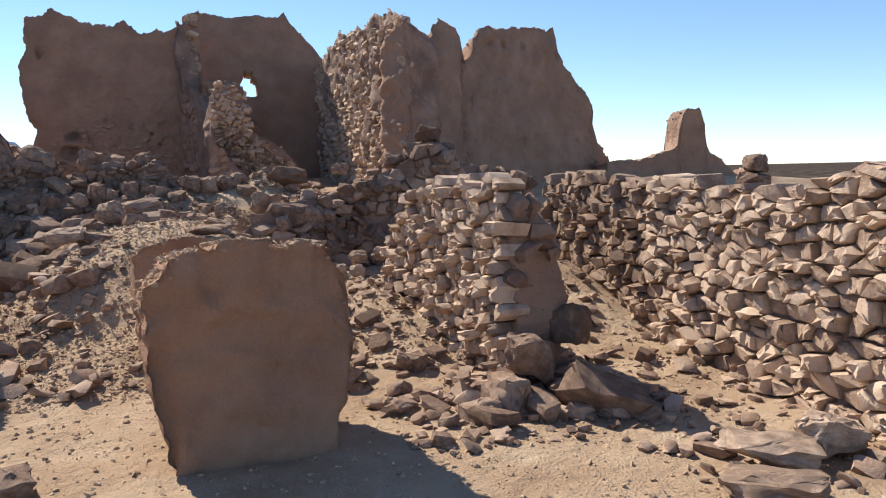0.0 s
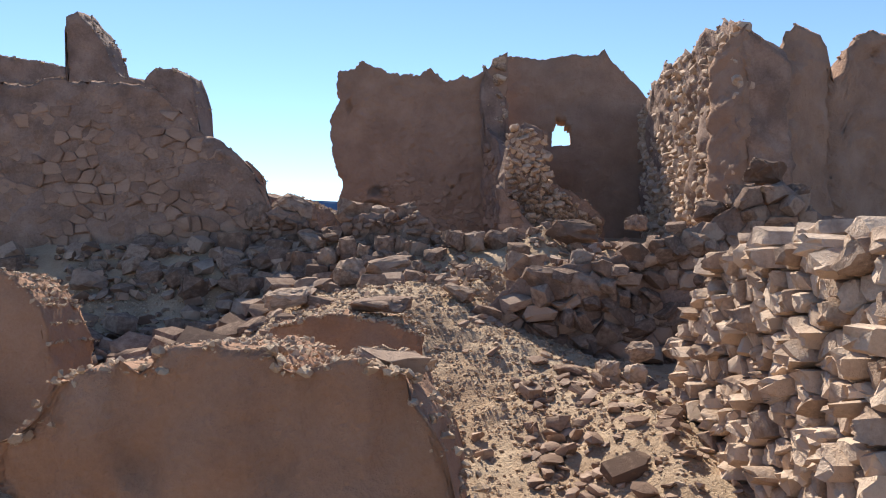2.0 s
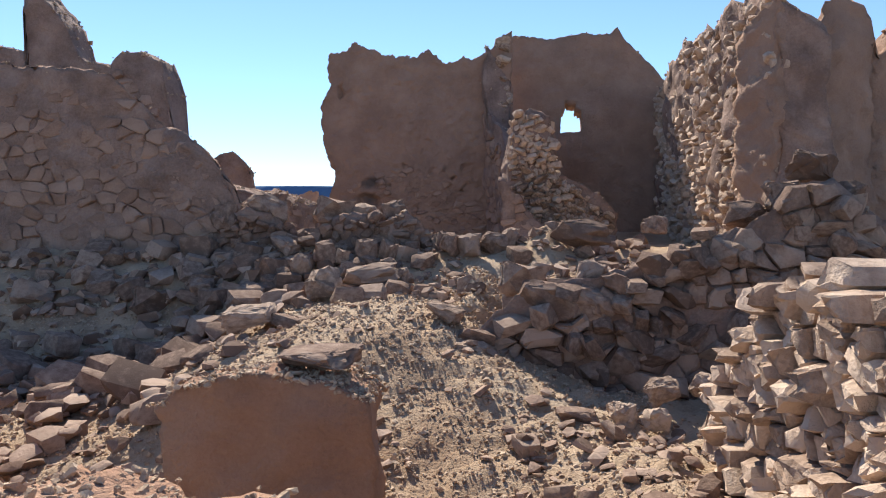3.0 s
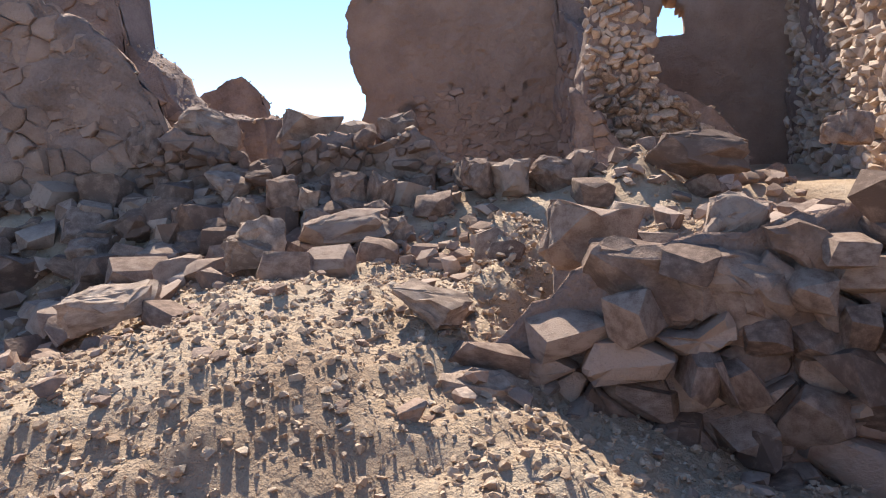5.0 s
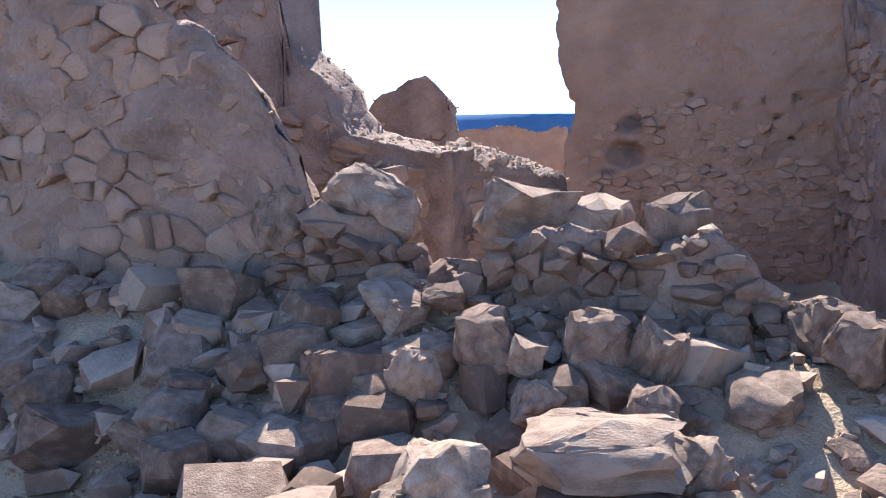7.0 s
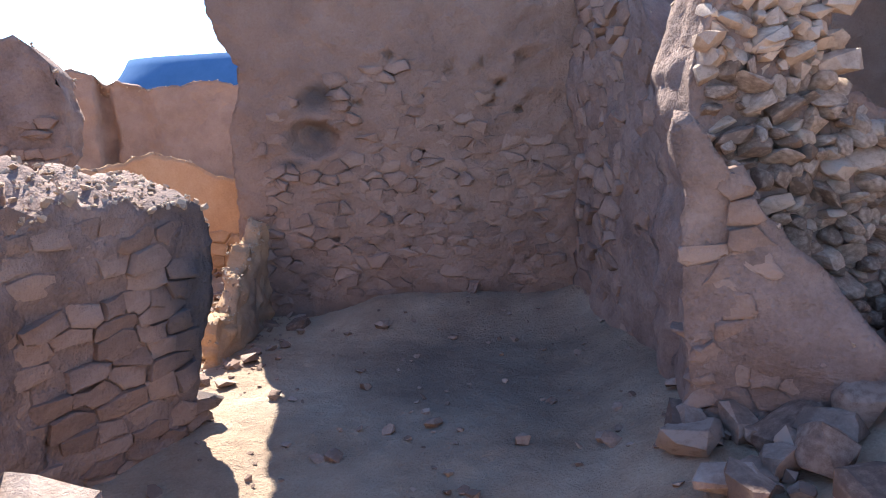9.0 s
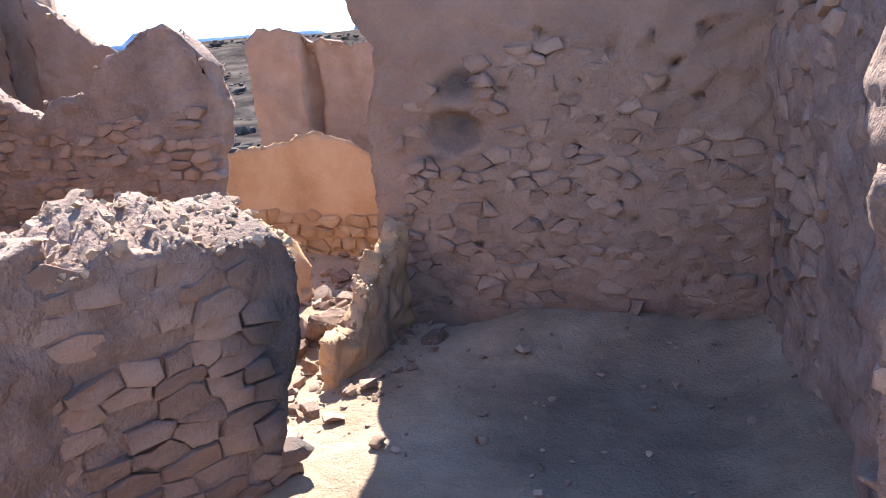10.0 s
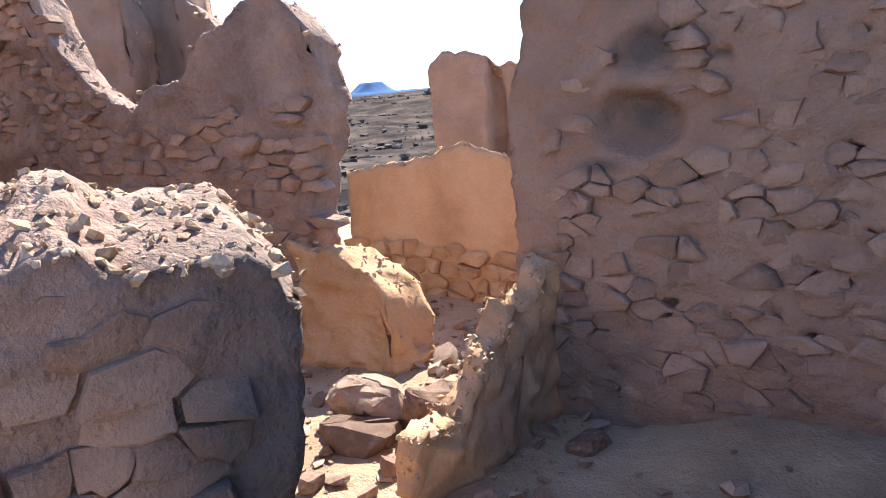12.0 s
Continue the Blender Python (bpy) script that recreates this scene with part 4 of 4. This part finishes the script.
ROCK_LIST = [
    ("squared orange-brown block of stone on the rubble", 1.72, 14.02, 1.34, (0.32, 0.32, 0.38), (10, 8, 25), 10),
    ("long slab with a sunlit pitted top", 2.05, 14.35, 1.33, (0.62, 0.34, 0.2), (6, -8, 12), 1),
    ("flat pale rock on the earth mound", 1.25, 13.35, 1.06, (0.5, 0.34, 0.2), (5, -10, 20), 12),
    ("flat slanted slab catching the sun", 1.72, 13.3, 0.98, (0.5, 0.36, 0.14), (4, -14, -25), 13),
    ("large angular boulder on the wall stump", 0.8, 15.25, 2.05, (0.48, 0.42, 0.44), (8, 14, 30), 4),
    ("rounded boulder beside the wall end", 0.42, 15.12, 1.98, (0.32, 0.32, 0.36), (0, 10, 60), 5),
    ("upright lump of stone and mud", 2.13, 15.42, 1.97, (0.38, 0.36, 0.52), (4, 10, 10), 0),
    ("boulder on top of the collapsed wall", 1.5, 15.38, 2.02, (0.42, 0.36, 0.34), (5, 5, 40), 7),
    ("boulder on top of the collapsed wall", 1.8, 15.5, 1.95, (0.32, 0.3, 0.28), (12, 0, 80), 8),
    ("white-topped rock at the foot of the terrace", 3.08, 12.66, 0.9, (0.34, 0.3, 0.3), (8, 18, 15), 13),
    ("big rounded dark red boulder in the terrace wall", 3.6, 12.86, 1.3, (0.44, 0.36, 0.34), (0, 6, 5), 2),
    ("dark pale-edged boulder on the terrace", 3.45, 13.15, 1.42, (0.36, 0.34, 0.3), (0, 4, 30), 7),
    ("thin upright pointed stone on the terrace", 3.33, 15.2, 1.68, (0.2, 0.26, 0.36), (10, 35, 20), 0),
    ("stone on the terrace edge", 3.0, 15.15, 1.56, (0.3, 0.26, 0.24), (6, 10, 60), 3),
    ("stone on the terrace edge", 3.68, 15.1, 1.62, (0.28, 0.26, 0.26), (0, 8, 130), 6),
    ("flat long slab on the rubble", 4.05, 14.9, 1.72, (0.66, 0.36, 0.26), (0, 6, 8), 1),
    ("boulder at the foot of the stone pier", 4.75, 7.95, 0.3, (0.6, 0.4, 0.4), (16, 20, -30), 7),
    ("rock at the foot of the stone pier", 4.25, 8.25, 0.26, (0.4, 0.32, 0.34), (8, 20, 50), 8),
    ("rock at the foot of the stone pier", 3.98, 8.15, 0.16, (0.34, 0.3, 0.24), (0, 8, 110), 9),
    ("rock at the foot of the stone pier", 4.5, 8.45, 0.5, (0.36, 0.34, 0.4), (12, 12, 10), 3),
    ("bulging mud-coated stone low on the pier end", 4.95, 8.68, 0.62, (0.36, 0.3, 0.34), (0, 6, 20), 5),
    ("rock lying on the sand", 3.55, 8.55, 0.1, (0.26, 0.22, 0.16), (8, 6, 30), 2),
    ("rock lying on the sand", 3.42, 9.3, 0.17, (0.24, 0.22, 0.2), (4, 10, 70), 7),
    ("dark rock lying below the mound", 3.92, 9.35, 0.22, (0.28, 0.26, 0.24), (0, 4, 10), 6),
    ("flat weathered slab sunk in sand", 5.0, 6.75, 0.2, (0.55, 0.4, 0.18), (4, 6, -30), 11),
    ("flat weathered slab sunk in sand", 4.75, 6.45, 0.16, (0.5, 0.36, 0.16), (6, -4, -50), 13),
    ("pale slab lying on the sand", 5.5, 6.8, 0.22, (0.5, 0.36, 0.24), (0, 10, 15), 12),
    ("shaded rock lying on the sand", 1.3, 8.1, 0.16, (0.3, 0.26, 0.2), (10, 0, 20), 9),
    ("flat capstone on the mud remnant", 2.9, 8.2, 1.25, (0.2, 0.18, 0.1), (4, 6, 25), 7),
    ("flat capstone on the low mud remnant", 2.55, 10.35, 1.22, (0.4, 0.3, 0.1), (3, -4, 0), 3),
    ("small stone of a cairn on the wall top", 6.47, 8.42, 1.56, (0.3, 0.26, 0.18), (4, 3, 20), 2),
    ("small stone of a cairn on the wall top", 6.48, 8.41, 1.7, (0.2, 0.18, 0.16), (8, 3, 70), 5),
    ("stone of the rubble heap on the terrace", 5.5, 12.95, 2.2, (0.34, 0.3, 0.24), (4, 8, 20), 6),
    ("stone of the rubble heap on the terrace", 5.3, 12.98, 2.0, (0.36, 0.3, 0.24), (4, -8, 60), 7),
    ("stone of the rubble heap on the terrace", 5.75, 12.98, 1.98, (0.32, 0.3, 0.22), (0, 12, 110), 9),
    ("stone of the rubble heap on the terrace", 5.05, 13.0, 1.84, (0.32, 0.28, 0.2), (10, 4, 150), 0),
    ("rounded block with a sunlit flat top", 1.54, 14.78, 1.56, (0.26, 0.26, 0.26), (4, 6, 15), 0),
    ("dark squared block set in the rubble bank", 1.93, 14.88, 1.58, (0.29, 0.26, 0.28), (2, -3, 5), 5),
    ("pointed dark stone with a pale top", 2.14, 14.84, 1.57, (0.2, 0.24, 0.36), (8, 12, 30), 6),
    ("wedge of stone with a bright upper face", 1.08, 14.88, 1.6, (0.36, 0.26, 0.18), (10, 18, -10), 3),
    ("small flat wedge catching the sun", 1.3, 14.92, 1.6, (0.2, 0.2, 0.12), (12, -10, 25), 2),
    ("tall dark stone leaning in the rubble bank", 1.02, 14.6, 1.44, (0.32, 0.28, 0.42), (6, 10, 40), 8),
    ("upright ochre stone in the rubble bank", 1.34, 14.58, 1.44, (0.17, 0.2, 0.28), (6, -8, 70), 4),
    ("small stone wedged in the rubble bank", 1.72, 14.72, 1.48, (0.14, 0.16, 0.17), (0, 10, 20), 7),
    ("stone wedged in the rubble bank", 1.8, 14.62, 1.36, (0.17, 0.2, 0.2), (10, 4, 120), 9),
    ("dark stone wedged in the rubble bank", 2.17, 14.62, 1.38, (0.22, 0.24, 0.24), (4, 8, 10), 1),
    ("pale rock lit along its crest", 1.7, 13.9, 1.24, (0.3, 0.26, 0.2), (8, 6, 40), 12),
    ("small pale stone with a lit tip", 2.35, 14.45, 1.3, (0.17, 0.18, 0.2), (10, 20, 60), 10),
    ("boulder at the end of the collapsed wall", 2.68, 15.12, 1.64, (0.24, 0.26, 0.24), (4, 6, 20), 5),
    ("boulder at the end of the collapsed wall", 2.78, 14.9, 1.62, (0.18, 0.2, 0.24), (8, 10, 70), 0),
    ("boulder at the end of the collapsed wall", 2.95, 14.92, 1.62, (0.26, 0.24, 0.26), (0, 8, 130), 8),
    ("boulder at the end of the collapsed wall", 3.22, 15.05, 1.62, (0.3, 0.26, 0.28), (6, 0, 10), 4),
    ("block fallen at the foot of the shaded wall", -0.1, 14.5, 1.22, (0.34, 0.3, 0.3), (6, 4, 30), 3),
    ("block fallen at the foot of the shaded wall", 0.02, 14.2, 1.16, (0.4, 0.34, 0.3), (4, 8, 70), 7),
    ("block fallen at the foot of the shaded wall", 0.45, 14.3, 1.24, (0.32, 0.28, 0.28), (10, 4, 15), 9),
    ("slanted slab at the foot of the shaded wall", 0.62, 14.55, 1.36, (0.3, 0.24, 0.2), (6, -24, 10), 1),
    ("sunlit stone at the pier's tumbled tail", 4.28, 12.05, 0.74, (0.24, 0.2, 0.16), (6, -12, 25), 12),
    ("sunlit stone at the pier's tumbled tail", 4.55, 12.1, 0.78, (0.24, 0.2, 0.18), (8, 10, 60), 15),
    ("ochre stone at the pier's tumbled tail", 4.2, 11.8, 0.62, (0.17, 0.15, 0.14), (4, 6, 10), 10),
    ("sunlit stone at the pier's tumbled tail", 4.02, 11.95, 0.62, (0.26, 0.22, 0.18), (0, 8, 100), 12),
    ("flat stone lying below the terrace", 3.74, 11.9, 0.6, (0.28, 0.2, 0.12), (3, 4, 15), 3),
    ("rounded stone balanced on the terrace edge", 4.6, 14.0, 1.76, (0.22, 0.2, 0.18), (0, 4, 30), 5),
    ("rounded boulder in the terrace wall", 3.92, 12.85, 1.24, (0.38, 0.34, 0.3), (0, 10, 20), 4),
    ("upright stone on the terrace wall", 3.95, 13.0, 1.44, (0.26, 0.24, 0.28), (4, 6, 80), 9),
    ("slanting slab beside the mound", 2.86, 12.9, 1.13, (0.3, 0.24, 0.15), (4, 16, -20), 11),
    ("fallen stone in the sunlit passage", -0.45, 20.2, 0.86, (0.46, 0.4, 0.34), (0, 6, 40), 4),
    ("fallen stone in the sunlit passage", -0.1, 20.3, 0.86, (0.4, 0.34, 0.36), (6, 0, 80), 6),
    ("fallen stone in the sunlit passage", -0.3, 19.95, 0.76, (0.36, 0.34, 0.26), (0, 12, 10), 8),
]
for row in ROCK_LIST:
    rock(*row)


# ---- rubble ----
def rubble(name, label, seed, count, box, size, keep=None, mat=None, sink=0.25, flat=0.7, single=9.0, library=None):
    """Stones or crumbs lying on the ground inside box (x0, x1, y0, y1); those larger than single are things of their own."""
    r = np.random.default_rng(seed)
    x, y = r.uniform(box[0], box[1], count), r.uniform(box[2], box[3], count)
    z = ground_surface(x, y)
    library = library or FLAT_BITS
    places = []
    for i in range(count):
        if keep is not None and r.random() > keep(x[i], y[i]):
            continue
        s = size[0] * (size[1] / size[0]) ** (r.random() ** 2.0)
        dims = (s * r.uniform(0.75, 1.45), s * r.uniform(0.7, 1.1), s * r.uniform(0.5, 1.0) * flat)
        m = stone_pose(x[i], y[i], z[i] + dims[2] * (0.5 - sink), dims, r.normal(0, 0.24, 3) + (0, 0, r.uniform(0, 6.28)))
        if s > single:
            ob = new("loose_stone", LOOSE[int(r.integers(0, len(LOOSE)))])
            ob.matrix_basis = m
            tagged(ob, "broken brown stone lying in the tumbled rubble", "stone", "tumbled stones")
        else:
            places.append((int(r.integers(0, len(library))), m))
    return tagged(new(name, joined(name, places, library, mat or STONE_BITS)), label, "rubble", "", "stuff")


def on_mound(x, y):
    if 9.6 < y < 14.3 and x < 4.3:
        return 0.55 if y < 10.9 and x > 2.6 else 1.0
    return 0.12


def up_the_bank(x, y):
    return 0.3 if y < 14.35 else 0.9


rubble("earth_clods", "crumbled earth clods and grit on the ground", 61, 150000, (-1.8, 6.3, 6.2, 16.0), (0.008, 0.05), on_mound, mat=CLODS, sink=0.4, flat=0.9, library=GRIT)
rubble("rubble_mound", "angular stones strewn over the mound", 62, 420, (-1.0, 4.4, 9.8, 13.4), (0.04, 0.15), single=9)
rubble("rubble_bank", "tumbled brown stones of the collapsed wall", 63, 640, (0.2, 2.9, 13.6, 15.2), (0.06, 0.28), up_the_bank, sink=0.32, flat=1.0, single=0.2)
rubble("rubble_foot", "fallen stones at the foot of the shaded wall", 64, 600, (-3.0, 1.1, 12.0, 14.9), (0.10, 0.36), sink=0.25, flat=0.95, single=0.27)
rubble("rubble_terrace", "stones lying over the terrace", 65, 440, (3.45, 6.9, 12.95, 16.0), (0.08, 0.28), sink=0.25, flat=0.9, single=0.24)
rubble("rubble_slope", "angular brown stones strewn down the slope", 72, 620, (-2.8, 1.7, 9.7, 13.4), (0.06, 0.3), sink=0.22, flat=0.75, single=0.25)
rubble("rubble_pier", "small fallen stones round the stone pier", 66, 640, (3.4, 5.3, 7.6, 11.8), (0.05, 0.2), single=0.18)
rubble("rubble_pier_foot", "heap of stones fallen at the pier's end", 70, 110, (3.9, 5.1, 7.95, 8.8), (0.08, 0.3), sink=0.1, flat=0.9, single=0.2)
rubble("rubble_court", "small stones by the sunlit wall", 67, 300, (4.6, 6.2, 6.3, 11.8), (0.05, 0.22), single=0.19)
rubble("rubble_chamber", "small stones on the chamber floor", 68, 160, (0.6, 3.4, 16.0, 20.6), (0.03, 0.12))
rubble("rubble_chamber_side", "stones slumped by the cross wall", 71, 220, (3.3, 5.2, 16.2, 18.6), (0.08, 0.34), sink=0.2, flat=0.9, single=0.27)
rubble("rubble_passage", "stones and crumbs in the sunlit passage", 69, 700, (-1.6, 0.8, 18.9, 22.3), (0.02, 0.2), single=0.16)


# ---- distance ----
def hill_rocks():
    """Dark boulders and outcrops over the far hillside, more in level bands."""
    r = np.random.default_rng(81)
    n = 9000
    way, far = np.radians(r.uniform(8, 95, n)), 34 * (260 / 34) ** r.random(n)
    band = 10 * np.round(far / 10 + 0.5 * np.sin(way * 9)) + r.normal(0, 1.2, n)
    far = np.where(r.random(n) < 0.6, band, far)
    x, y = 3 - far * np.sin(way), 12 + far * np.cos(way)
    z = ground_surface(x, y)
    places = []
    for i in range(n):
        s = 0.16 * 8 ** (r.random() ** 2.5) * (0.6 + far[i] / 150)
        places.append((int(r.integers(0, len(FLAT_BITS))), stone_pose(x[i], y[i], z[i], (s * r.uniform(1, 2.4), s * r.uniform(0.8, 1.6), s * r.uniform(0.5, 1.0)), (0, 0, r.uniform(0, 6.28)))))
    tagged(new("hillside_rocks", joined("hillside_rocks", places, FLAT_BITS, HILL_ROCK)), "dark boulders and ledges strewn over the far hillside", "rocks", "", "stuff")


hill_rocks()


def mesa(name, label, x, y, z, width, height, flat, seed):
    """A far hill: a ring cone with a flat top."""
    n, rows = 48, 8
    verts, faces = [], []
    for k in range(rows + 1):
        f = k / rows
        for i in range(n):
            a = 2 * math.pi * i / n
            r = width * (1 - f * (1 - flat)) * (1 + 0.12 * noise.noise((math.cos(a) * 2, math.sin(a) * 2, seed + f)))
            verts.append((x + r * math.cos(a), y + r * math.sin(a), z + height * (f ** 1.3)))
    for k in range(rows):
        for i in range(n):
            j = (i + 1) % n
            faces.append((k * n + i, k * n + j, (k + 1) * n + j, (k + 1) * n + i))
    faces.append(tuple(rows * n + i for i in range(n)))
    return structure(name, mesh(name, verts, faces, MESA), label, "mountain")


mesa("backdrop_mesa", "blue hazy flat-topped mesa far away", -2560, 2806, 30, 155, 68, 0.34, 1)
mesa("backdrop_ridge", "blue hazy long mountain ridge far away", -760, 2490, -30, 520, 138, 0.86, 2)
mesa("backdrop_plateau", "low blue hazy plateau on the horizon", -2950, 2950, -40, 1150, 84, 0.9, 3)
